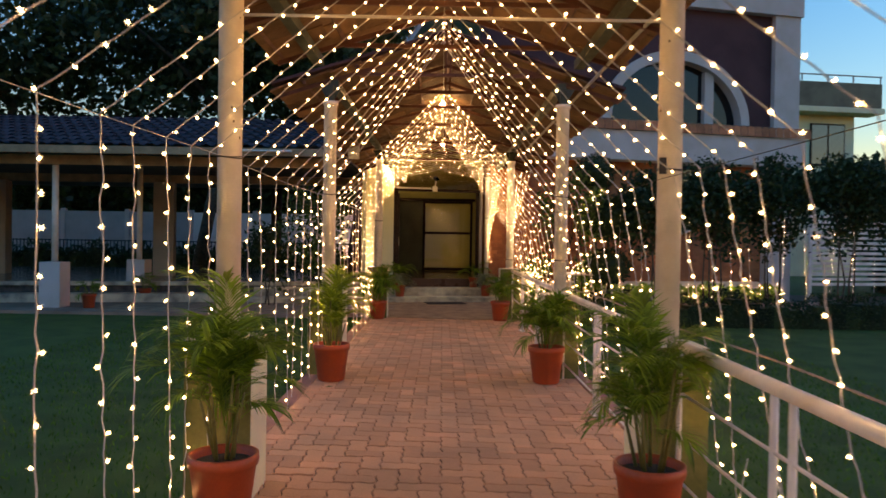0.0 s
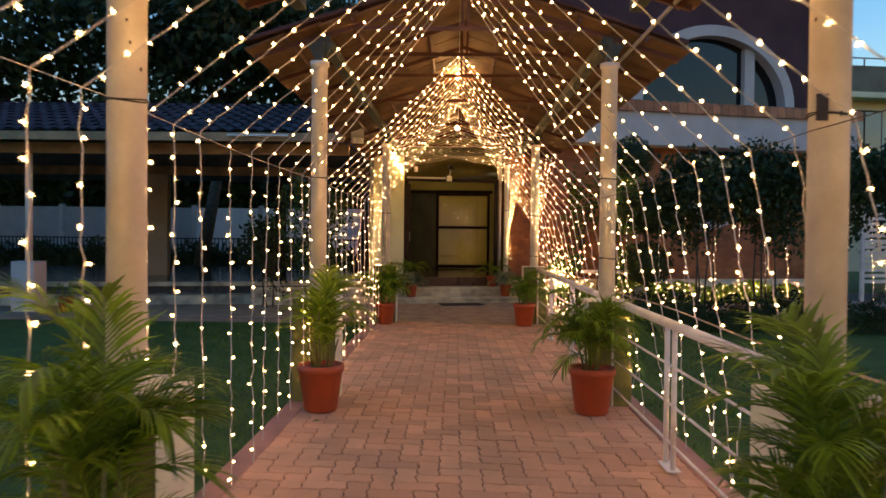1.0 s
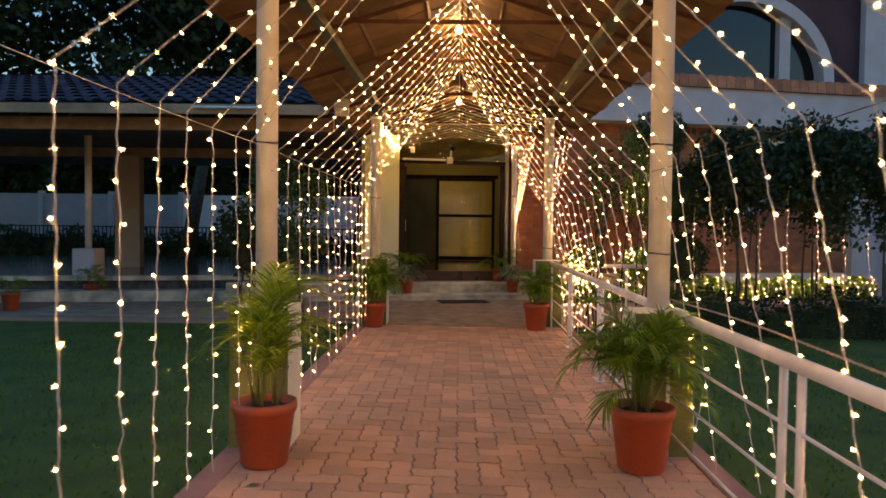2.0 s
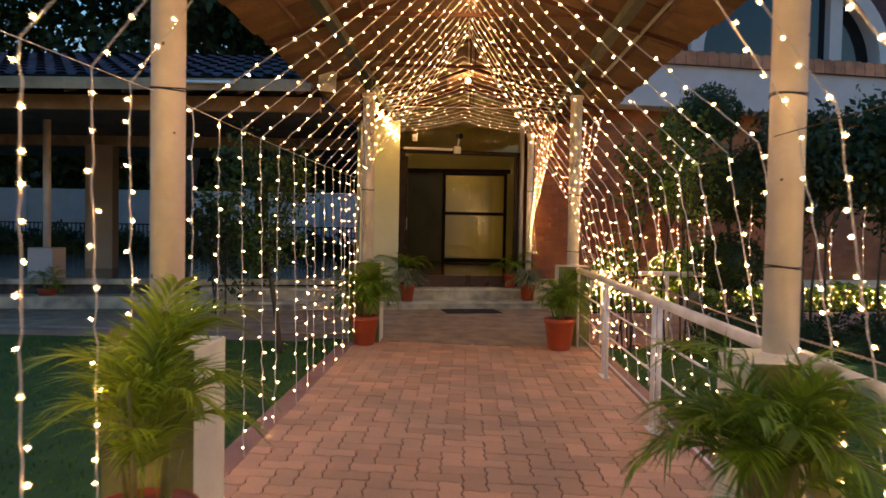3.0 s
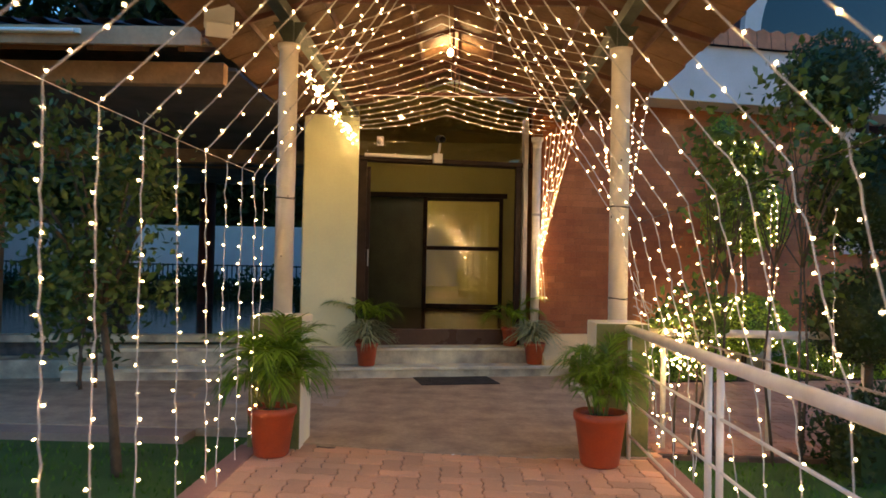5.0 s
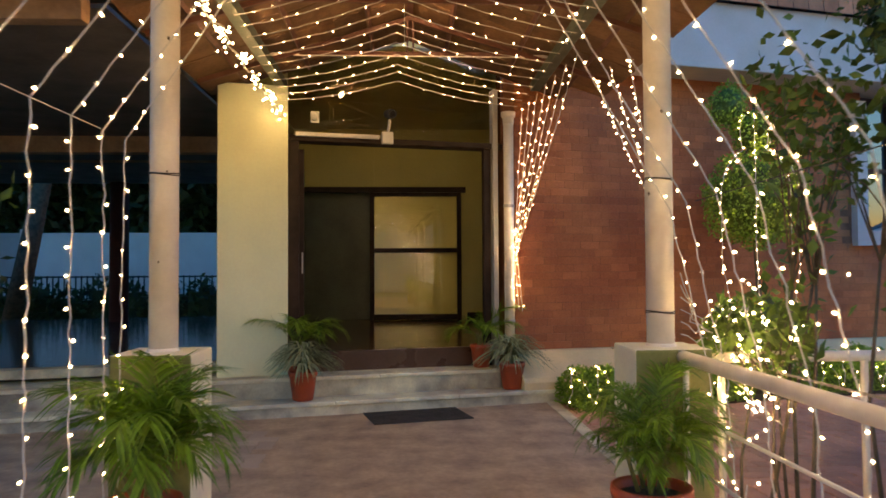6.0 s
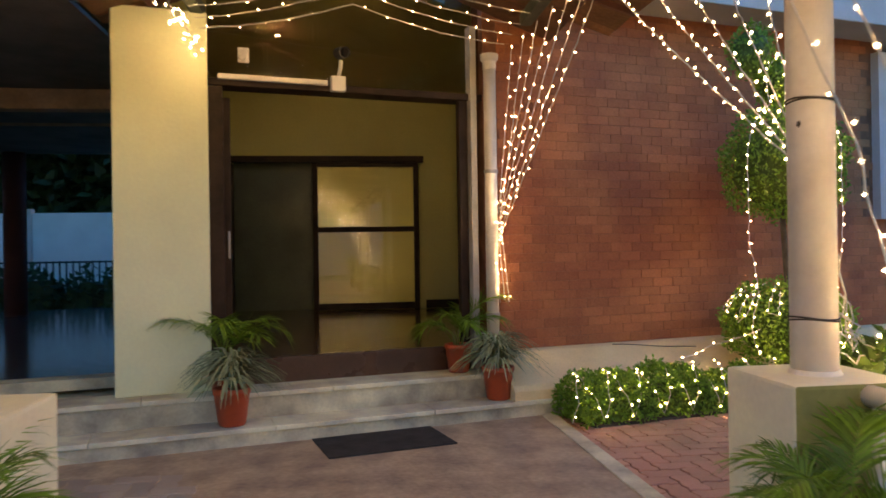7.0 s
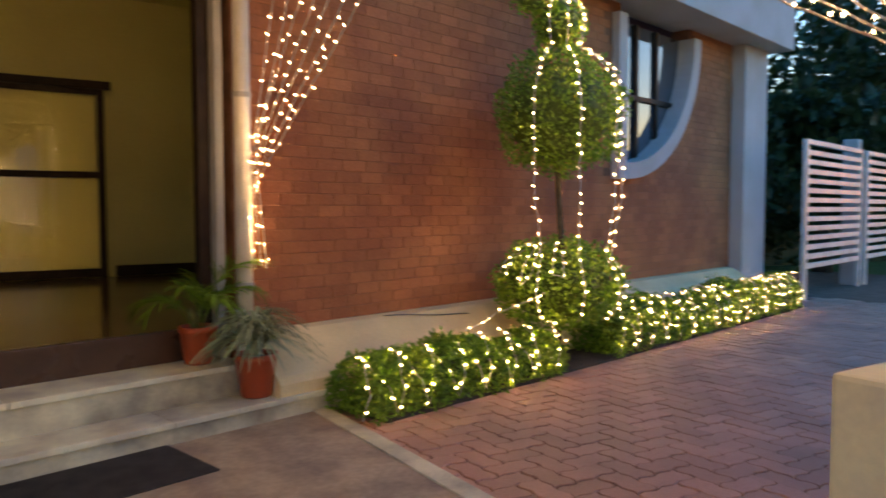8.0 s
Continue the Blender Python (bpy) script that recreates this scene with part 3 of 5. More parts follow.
pipe = thing("downpipe", "white painted drain downpipe with a flared top", "pipe", TURNED @ pose(1.0, -0.07, 0))
part("pipe", turned([(0.05, 0.14), (0.05, 2.76)], 20), WHITEPAINT, pipe, smooth=True)
part("socket", turned([(0.055, 2.74), (0.056, 2.80), (0.072, 2.82), (0.074, 2.86), (0.05, 2.861)], 20), WHITEPAINT, pipe)
for z in (0.75, 1.9):
    part("clip", turned([(0.056, z), (0.057, z + 0.03), (0.05, z + 0.031)], 16), GREYPVC, pipe)

# hall behind the entrance
HF = 0.50
bm = bmesh.new()
outline = [tuple((TURNED @ Vector(p))[:2]) for p in ((-1.2, 0.189, 0), (1.1, 0.189, 0), (2.6, 0.189, 0))] + [(2.6, 21.3), (-1.85, 21.3)]
top = [bm.verts.new((x, y, HF)) for x, y in outline]
low = [bm.verts.new((x, y, 0.1)) for x, y in outline]
bm.faces.new(top)
bm.faces.new(low[::-1])
for k in range(5):
    bm.faces.new((low[k], low[(k + 1) % 5], top[(k + 1) % 5], top[k]))
single("floor_hall", bm, HALLFLOOR, "polished brown stone hall floor", "floor", kind="structure")
single("threshold", box(-1.16, 0.97, 0.13, 0.188, 0.25, 0.502, 0.006), DARKRISER, "dark brown polished stone riser", "threshold", TURNED, kind="structure")
single("ceiling", box(-1.92, 3.0, 17.65, 21.5, 3.5, 3.62), OLIVE, "plain hall ceiling", "ceiling", kind="structure")
single("ceiling", box(-1.8, 0.89, 0.112, 0.499, 3.502, 3.6), OLIVE, "plain hall ceiling", "ceiling", TURNED, kind="structure")
single("ceiling", box(-1.3, 2.8, 0.5, 1.6, 3.501, 3.6), OLIVE, "plain hall ceiling", "ceiling", TURNED, kind="structure")
BACK = 21.3
hall = thing("wall_hall", "yellow-olive plastered back wall of the hall", "wall", kind="structure")
part("wall_face", box(-0.53, 2.7, BACK, BACK + 0.2, HF, 3.5), OLIVE, hall)
part("wall_face", box(-1.66, -0.531, BACK, BACK + 0.2, 2.56, 3.5), OLIVE, hall)
part("wall_face", box(-1.92, -1.661, BACK, BACK + 0.2, HF, 3.5), OLIVE, hall)
part("skirting", box(0.92, 2.6, BACK - 0.012, BACK - 0.001, HF + 0.002, HF + 0.12), DARKWOOD, hall)
single("wall_hall_side", box(2.6, 2.75, 17.8, BACK, HF, 3.5), OLIVE, "yellow side wall of the hall", "wall", kind="structure")
single("wall_hall_side", box(-1.92, -1.78, 17.3, BACK, HF, 3.5), OLIVE, "yellow side wall of the hall", "wall", kind="structure")
# shallow box closing the doorway; its dark tone sits in the colour
single("wall_room", box(-1.9, -0.3, 21.62, 21.7, HF, 3.0), BLACKDOOR, "dark green-grey panel closing the doorway", "wall", kind="structure")
single("floor_room", box(-1.9, -0.535, BACK + 0.001, 21.62, 0.2, HF), HALLFLOOR, "brown floor strip behind the doorway", "floor", kind="structure")
single("ceiling_room", box(-1.9, -0.3, BACK + 0.201, 21.62, 2.9, 3.0), BLACKDOOR, "dark slab closing the box behind the doorway", "ceiling", kind="structure")
inner_door = thing("door_1", "dark framed glass sliding door beside an open dark doorway", "door", kind="structure")
part("track", box(-1.66, 0.90, BACK - 0.09, BACK - 0.001, 2.50, 2.585, 0.004), DARKWOOD, inner_door)
for x in (-0.60, 0.76):
    part("stile", box(x, x + 0.07, BACK - 0.075, BACK - 0.03, HF + 0.002, 2.499, 0.004), DARKWOOD, inner_door)
part("rail", box(-0.529, 0.759, BACK - 0.072, BACK - 0.033, 1.56, 1.63, 0.004), DARKWOOD, inner_door)
part("top_rail", box(-0.529, 0.759, BACK - 0.072, BACK - 0.033, 2.44, 2.499, 0.004), DARKWOOD, inner_door)
part("kick_rail", box(-0.529, 0.759, BACK - 0.072, BACK - 0.033, HF + 0.01, 0.60, 0.004), DARKWOOD, inner_door)
for z0, z1 in ((0.601, 1.559), (1.631, 2.439)):
    part("pane", box(-0.643, 0.643, -0.003, 0.003, z0, z1), GLASS, inner_door, "clear glass pane", m=pose(0.115, BACK - 0.053, 0, 0, 0, 1.3)).visible_shadow = False
part("jamb", box(-1.72, -1.66, BACK - 0.06, BACK + 0.2, HF + 0.002, 2.499, 0.004), DARKWOOD, inner_door)

# things on the header
fitting = thing("tube_light", "unlit white tube light batten with a junction box", "tube light", TURNED @ pose(-0.66, 0.0, 2.565))
part("batten", box(-0.44, 0.36, -0.0, 0.035, -0.02, 0.018, 0.006), WHITEPLASTIC, fitting)
part("junction_box", box(0.38, 0.49, -0.03, 0.035, -0.065, 0.05, 0.008), WHITEPLASTIC, fitting)
cctv = thing("security_camera", "small white wall camera with a black lens", "camera", TURNED @ pose(-0.21, 0.0, 2.63))
part("bracket", tube([(0, 0.03, 0.0), (0, -0.02, 0.05), (0, -0.04, 0.10)], 0.015, 8), WHITEPLASTIC, cctv)
part("housing", tube([(0.0, 0.03, 0.17), (0.01, -0.08, 0.15), (0.012, -0.12, 0.142)], 0.045, 14), BLACKIRON, cctv, smooth=False)
part("lens", tube([(0.012, -0.121, 0.142), (0.013, -0.126, 0.141)], 0.036, 14), LENS, cctv)
# modelled globe in place of a lamp reflection on the transom glass
wl = thing("wall_lamp", "small round white globe standing for a lamp reflected in the transom", "lamp", TURNED @ pose(-0.92, 0.06, 2.74))
part("globe", turned([(0.012, -0.04), (0.03, -0.025), (0.035, 0), (0.03, 0.025), (0.012, 0.04)], 14), WHITEPLASTIC, wl, smooth=True)
part("back_plate", box(-0.03, 0.05, 0.02, 0.038, -0.05, 0.06, 0.004), WHITEPLASTIC, wl)
gutter = thing("rain_gutter", "grey pipe gutter end at the eave corner", "gutter", TURNED @ pose(-1.98, -0.2, 3.02))
part("pipe", tube([(-0.35, -1.1, 0.12), (0.0, 0.0, 0.0)], 0.075, 16), GREYPVC, gutter, smooth=True)
part("collar", tube([(-0.03, -0.1, 0.011), (0.006, 0.02, -0.002)], 0.085, 16), GREYPVC, gutter, smooth=True)
flood = thing("floodlight", "unlit white floodlight under the eave", "floodlight", pose(-1.62, 13.05, 2.86, 20, 0, 20))
part("housing", box(-0.09, 0.09, -0.05, 0.03, -0.05, 0.05, 0.012), WHITEPLASTIC, flood)
part("bracket", box(-0.1, 0.1, 0.03, 0.045, 0.0, 0.18, 0.003), WHITEPLASTIC, flood)

# ---------- veranda wing on the far side of the lawn ----------
WING = pose(0, 15.0, 0)
veranda = thing("floor_veranda", "polished dark stone veranda platform with two steps", "floor", TURNED, kind="structure")
part("platform", box(-22, -1.81, 0.62, 9.0, -0.1, 0.36, 0.01), GRANITE, veranda)
part("sill", box(-22, -1.81, 0.42, 0.619, 0.316, 0.40, 0.01), STEP, veranda)
part("step", box(-22, -4.21, 0.0, 0.419, -0.1, 0.17, 0.01), STEP, veranda)
single("ceiling_veranda", box(-22, -1.95, -0.5, 8.9, 2.955, 2.985), CEILINGWOOD, "dark boarded veranda ceiling", "ceiling", WING, kind="structure")
lroof = thing("veranda_roof", "long dark tiled veranda roof", "roof", WING, kind="structure")
verts, faces = [], []
rows_, cols_ = 9, 80
for s, (va, za, vb, zb) in enumerate(((-1.5, 3.02, 2.3, 4.12), (6.1, 3.02, 2.3, 4.12))):
    for r in range(rows_):
        for c in range(cols_):
            u = -22 + c * 0.25
            fa, fb = r / rows_, (r + 1.15) / rows_
            b = len(verts)
            for f, lift in ((fa, 0.03), (fb, 0.0)):
                for k, h in ((0, 0.0), (0.06, 0.035), (0.14, 0.035), (0.2, 0.0), (0.25, -0.005)):
                    verts.append((u + k, va + (vb - va) * f, za + (zb - za) * f + h + lift))
            faces += [(b + k, b + k + 1, b + 6 + k, b + 5 + k) for k in range(4)]
tagged(part("tiles", poly_mesh("tiles", verts, faces, VIOLETTILE), None, lroof), kind="stuff")
so = part("soffit", prism([(-1.45, 2.96), (2.3, 4.05), (6.05, 2.96), (6.05, 2.93), (2.3, 4.0), (-1.45, 2.93)], (0, 1)), SOFFITWOOD, lroof)
for v in so.data.vertices:
    v.co = Vector((-22 + v.co.y * 20.1, v.co.x, v.co.z))
so.data.flip_normals()
part("fascia", box(-22, -1.9, -1.52, -1.49, 2.88, 3.02, 0.004), SOFFITWOOD, lroof)
part("beam", box(-22, -1.9, -0.98, -0.86, 2.72, 2.9, 0.006), SOFFITWOOD, lroof)
part("beam", box(-22, -1.96, 3.95, 4.15, 2.75, 2.95, 0.006), SOFFITWOOD, lroof)
for v in (-1.38, -1.14, -0.90, -0.66):
    zb = 2.93 + (v + 1.45) * 0.2853
    part("batten", box(-22, -1.9, v - 0.035, v + 0.035, zb - 0.028, zb - 0.004), LATH, lroof, "pale timber batten")
for k in range(27):
    u = -20.3 + k * 0.7
    raft = prism([(-1.44, 2.855), (-0.45, 3.137), (-0.45, 3.185), (-1.44, 2.903)], (0, 1))
    for vert in raft.verts:
        vert.co = Vector((u + 0.05 * vert.co.y, vert.co.x, vert.co.z))
    bmesh.ops.recalc_face_normals(raft, faces=raft.faces)
    part("rafter", raft, ROOFWOOD, lroof)
for x, y in ((-7.48, 14.2), (-6.76, 16.4), (-12.9, 14.2), (-18.2, 14.2)):
    vc = thing("veranda_column", "white pipe column on a square pedestal", "column", pose(x, y, 0), group="veranda columns")
    part("pedestal", box(-0.2, 0.2, -0.2, 0.2, -0.1, 0.86, 0.012), PLASTER, vc)
    part("shaft", turned([(0.06, 0.86), (0.06, 2.9)], 16), WHITEPAINT, vc, smooth=True)
for x in (-7.2, -11.5, -15.8):
    single("veranda_pillar", box(-0.25, 0.25, -0.25, 0.25, 0.36, 2.76, 0.015), TANPLASTER, "square brown plastered veranda pillar", "pillar", pose(x, 19.05, 0, 0, 0, 13), group="veranda pillars")
single("veranda_post", turned([(0.17, 0.36), (0.17, 3.0)], 20), MAROON, "round maroon veranda post", "column", TURNED @ pose(-3.7, 7.9, 0), smooth=True)

eave_tube = thing("tube_light", "unlit white tube light on the veranda eave", "tube light", pose(-3.3, 13.455, 2.97))
part("batten", box(-0.5, 0.5, -0.005, 0.02, -0.02, 0.02, 0.005), WHITEPLASTIC, eave_tube)
part("tube", tube([(-0.46, -0.02, -0.005), (0.46, -0.02, -0.005)], 0.014, 10), WHITEPLASTIC, eave_tube, smooth=True)

# unseen wall added behind the walk: keeps horizon glow out of the glass
single("wall_screen", box(-20, 20, -14.3, -14.0, -0.1, 5.6, 0.02), GREYWASH, "plain grey wall added out of view to screen the horizon glow", "wall", kind="structure")
# compound wall and garden rail behind the veranda
cw = thing("compound_wall", "white painted compound wall with upright joints", "wall", kind="structure")
for i in range(17):
    x = -44 + i * 2.6
    # panels past x = -10.5 coloured brighter where light falls on the wall
    part("panel", box(x + 0.03, x + 2.57, 30.0, 30.12, -0.1, 2.35, 0.01), LITWASH if x > -10.5 else GREYWASH, cw)
    part("pier", box(x - 0.14, x + 0.028, 29.95, 30.18, -0.1, 2.45, 0.01), PLASTER, cw)
gr = thing("garden_rail", "black iron garden railing before the compound wall", "railing")
for z in (0.55, 1.15):
    part("bar", box(-30, -2, 28.6, 28.64, z, z + 0.04), BLACKIRON, gr)
PICKET = mesh_of(box(0, 0.03, 28.61, 28.64, -0.06, 1.2), "picket", BLACKIRON)
for i in range(200):
    part("picket", PICKET, None, gr, m=pose(-30 + i * 0.14, 0, 0))

# ---------- louvred gate and far house ----------
gate = thing("louvred_gate", "white slatted timber gate panel", "gate", TURNED @ pose(9.2, -0.62, 0.24), group="gate panels")
for u in (0.0, 2.52):
    part("stile", box(u, u + 0.09, -0.03, 0.03, -0.3, 1.86, 0.006), WHITEPAINT, gate)
for i in range(13):
    z = 0.16 + i * 0.13
    part("slat", box(0.091, 2.519, -0.022, 0.022, z, z + 0.07, 0.004), WHITEPAINT, gate)
part("top_rail", box(0.0, 2.61, -0.032, 0.032, 1.861, 1.93, 0.006), WHITEPAINT, gate)
copy_thing(gate, TURNED @ pose(12.1, -0.62, 0.24))
single("gate_post", box(-0.11, 0.11, -0.11, 0.11, -0.1, 2.35, 0.012), PLASTER, "white square gate post", "post", TURNED @ pose(11.95, -0.45, 0))

house = thing("far_house", "pale two-storey house with a roof terrace railing", "house", pose(17.6, 35.0, 0, 0, 0, 8))
part("wall", box(-1.2, 2.0, 0.0, 6.0, -0.1, 7.6), CREAM, house)
part("canopy", box(-1.6, 2.9, -0.9, 0.2, 7.6, 7.85, 0.02), CREAM, house)
part("terrace_wall", box(-1.4, 2.8, -0.8, 6.2, 7.86, 9.0), BLACKDOOR, house, "dark roof terrace wall")
part("terrace_rail", box(-1.4, 2.8, -0.8, -0.76, 9.3, 9.36), GREYPVC, house)
for x in (-1.3, 0.0, 1.3, 2.7):
    part("rail_post", box(x, x + 0.05, -0.8, -0.75, 9.0, 9.3), GREYPVC, house)
win = part("window", box(-0.3, 1.5, -0.06, -0.001, 5.2, 7.2, 0.02), DARKWOOD, house)
for x in (-0.22, 0.65):
    part("pane", box(x, x + 0.78, -0.075, -0.061, 5.28, 7.12), WINDOWGLASS, win)

# ---------- plants ----------
def frond_mesh(length, lift, droop, seed, pairs, leaf):
    """One feather palm leaf: a bare stalk, an arching midrib, and long narrow drooping leaflets in pairs."""
    rng = np.random.default_rng(seed)
    verts, faces = [], []
    pts, p = [], Vector((0, 0, 0))
    for i in range(25):
        f = i / 24
        pts.append(p.copy())
        a = lift - droop * f ** 1.6
        p += Vector((math.cos(a), 0, math.sin(a))) * length / 24
    for i in range(0, 25, 2):
        w = 0.0048 * (1 - i / 27)
        q = pts[i]
        verts += [(q.x, -w, q.z), (q.x, w, q.z), (q.x - w, 0, q.z + w)]
    for i in range(12):
        a = 3 * i
        faces += [(a, a + 1, a + 4, a + 3), (a + 1, a + 2, a + 5, a + 4), (a + 2, a, a + 3, a + 5)]
    for i in range(pairs):
        f = 0.34 + 0.65 * i / (pairs - 1)
        k = min(23, int(f * 24))
        q = pts[k].lerp(pts[k + 1], f * 24 - k)
        d = (pts[k + 1] - pts[k]).normalized()
        up = Vector((0, 1, 0)).cross(d) * -1
        for side in (-1, 1):
            ll = length * (0.50 - 0.55 * abs(f - 0.55) ** 1.3) * rng.uniform(0.85, 1.12)
            out = (d * (0.55 + 0.75 * f) + Vector((0, side, 0)) * (1.0 - 0.45 * f) + up * rng.uniform(0.05, 0.45)).normalized()
            wide = up.cross(out).normalized() * (0.0058 + 0.0025 * rng.random())
            sag = ll * rng.uniform(0.2, 0.65)
            b = len(verts)
            for g, ww in ((0.0, 0.3), (0.3, 1.0), (0.65, 0.8), (1.0, 0.05)):
                c = q + out * (ll * g) - Vector((0, 0, sag * g * g))
                verts += [tuple(c - wide * ww), tuple(c + wide * ww)]
            faces += [(b + 2 * j, b + 2 * j + 1, b + 2 * j + 3, b + 2 * j + 2) for j in range(3)]
    return poly_mesh("frond", verts, faces, leaf)


FROND_FORMS = ((0.62, 1.40, 1.9, 1, 23), (0.58, 1.30, 2.1, 2, 22), (0.52, 1.15, 1.8, 3, 20), (0.64, 1.48, 1.4, 4, 23), (0.48, 1.0, 1.8, 5, 19))
FRONDS = [frond_mesh(*form, PALM) for form in FROND_FORMS]
YOUNG_FRONDS = [frond_mesh(*form, YOUNGPALM) for form in FROND_FORMS]
POT_BIG = mesh_of(turned([(0.118, 0.0), (0.130, 0.015), (0.168, 0.30), (0.178, 0.305), (0.183, 0.33), (0.181, 0.36), (0.166, 0.362), (0.158, 0.33), (0.15, 0.29)], 36), "pot", TERRACOTTA, True)
SOIL_BIG = mesh_of(turned([(0.15, 0.29), (0.156, 0.315), (0.06, 0.33), (0.01, 0.332)], 20), "soil", SOIL)


def palm(x, y, z, seed, size=1.0, count=17, label="feathery green areca palm in a red clay pot", spread=1.0, rise=0.0, fronds=FRONDS, base=(0.32, 0.52), pot=1.0):
    rng = np.random.default_rng(seed)
    plant = thing("potted_palm", label, "potted plant", pose(x, y, z), group="potted palms")
    part("pot", POT_BIG, None, plant, "red clay pot", m=Matrix.Scale(size * pot, 4))
    part("soil", SOIL_BIG, None, plant, m=Matrix.Scale(size * pot, 4))
    for k in range(7):
        a, r = 2 * math.pi * k / 7 + rng.random(), 0.055 * rng.uniform(0.4, 1.3)
        h = rng.uniform(0.5, 1.0) * (base[1] - 0.28)
        lean = rng.uniform(0.02, 0.10)
        pts = [(size * (r + lean * f) * math.cos(a), size * (r + lean * f) * math.sin(a), size * (0.315 + h * f)) for f in (0, 0.5, 1)]
        part("cane", tube(pts, 0.011 * size, 6, taper=0.006 * size), PALMSTEM, plant, smooth=True)
    for k in range(count):
        a = 360 * k / count * 2.4 + rng.uniform(-15, 15)
        kind = fronds[int(rng.integers(0, len(fronds)))]
        r = 0.045 * size
        m = pose(r * math.cos(radians(a)), r * math.sin(radians(a)), size * rng.uniform(*base), rng.uniform(-12, 12), rng.uniform(-8, 34) - rise, a)
        part("frond", kind, None, plant, m=m @ Matrix.Scale(size * spread * rng.uniform(0.72, 1.05), 4))
    return plant


palm(-1.09, 3.62, 0.004, 11, pot=0.94, count=38, spread=0.82, rise=21, base=(0.40, 0.82), label="bushy green areca palm on slim canes in a red clay pot")
palm(0.975, 3.56, 0.004, 12, pot=0.94, count=40, spread=0.76, rise=18, base=(0.38, 0.80))
palm(-1.11, 7.27, 0.004, 13, pot=1.0, count=28, spread=0.80, rise=27, base=(0.36, 0.76), fronds=YOUNG_FRONDS, label="tall upright yellow-green areca palm in a red clay pot")
palm(1.01, 7.30, 0.004, 14, pot=1.0, count=42, spread=0.84, rise=6, base=(0.34, 0.62))
palm(-1.146, 12.90, 0.004, 15, pot=0.88, count=54, spread=0.80, rise=12, base=(0.34, 0.52))
palm(0.995, 12.86, 0.004, 16, pot=0.95, count=50, spread=0.59, rise=10, base=(0.36, 0.62), label="bushy dark green palm in a red clay pot")
w = TURNED @ Vector((-1.02, 0.02, 0.316))
palm(w.x - 0.05, w.y - 0.08, 0.316, 17, 0.62, 13, "small arching palm in a clay pot by the door", 1.4, 2)
w = TURNED @ Vector((0.72, 0.0, 0.316))
palm(w.x, w.y - 0.02, 0.316, 18, 0.62, 12, "small arching palm in a clay pot by the door", 1.3, 6)


def spider_plant(m, seed):
    rng = np.random.default_rng(seed)
    plant = thing("spider_plant", "grey-green spider plant with long arching leaves in a clay pot", "potted plant", m, group="spider plants")
    part("pot", POT_BIG, None, plant, "red clay pot", m=Matrix.Scale(0.7, 4))
    part("soil", SOIL_BIG, None, plant, m=Matrix.Scale(0.7, 4))
    verts, faces = [], []
    for k in range(340):
        a, el = rng.uniform(0, 2 * math.pi), rng.uniform(0.7, 1.57)
        ll, wd = rng.uniform(0.34, 0.58), rng.uniform(0.006, 0.011)
        b = len(verts)
        sx, sy = math.cos(a), math.sin(a)
        for g, ww in ((0.0, 0.6), (0.3, 1.0), (0.6, 0.9), (0.85, 0.6), (1.0, 0.1)):
            r = ll * (g * math.cos(el) * 0.6 + 0.30 * g * g)
            z = 0.23 + ll * (g * math.sin(el) * 1.45 - 1.02 * g * g)
            verts += [(r * sx - sy * wd * ww, r * sy + sx * wd * ww, z), (r * sx + sy * wd * ww, r * sy - sx * wd * ww, z + 0.003)]
        faces += [(b + 2 * i, b + 2 * i + 1, b + 2 * i + 3, b + 2 * i + 2) for i in range(4)]
    tagged(part("leaves", poly_mesh("leaves", verts, faces, SPIDER), None, plant), kind="stuff")


spider_plant(TURNED @ pose(-1.06, -0.33, 0.132), 3)
spider_plant(TURNED @ pose(0.93, -0.30, 0.132), 4)


def ball_points(centre, radii, n, rng, shell=0.75):
    d = rng.normal(size=(n, 3))
    d /= np.linalg.norm(d, axis=1, keepdims=True)
    r = rng.uniform(shell, 1.0, (n, 1)) ** 0.8
    lumps = 1 + 0.07 * np.sin(d[:, :1] * 7 + 1) * np.cos(d[:, 1:2] * 6) + 0.05 * np.sin(d[:, 2:] * 9)
    return np.asarray(centre) + d * r * lumps * np.asarray(radii)


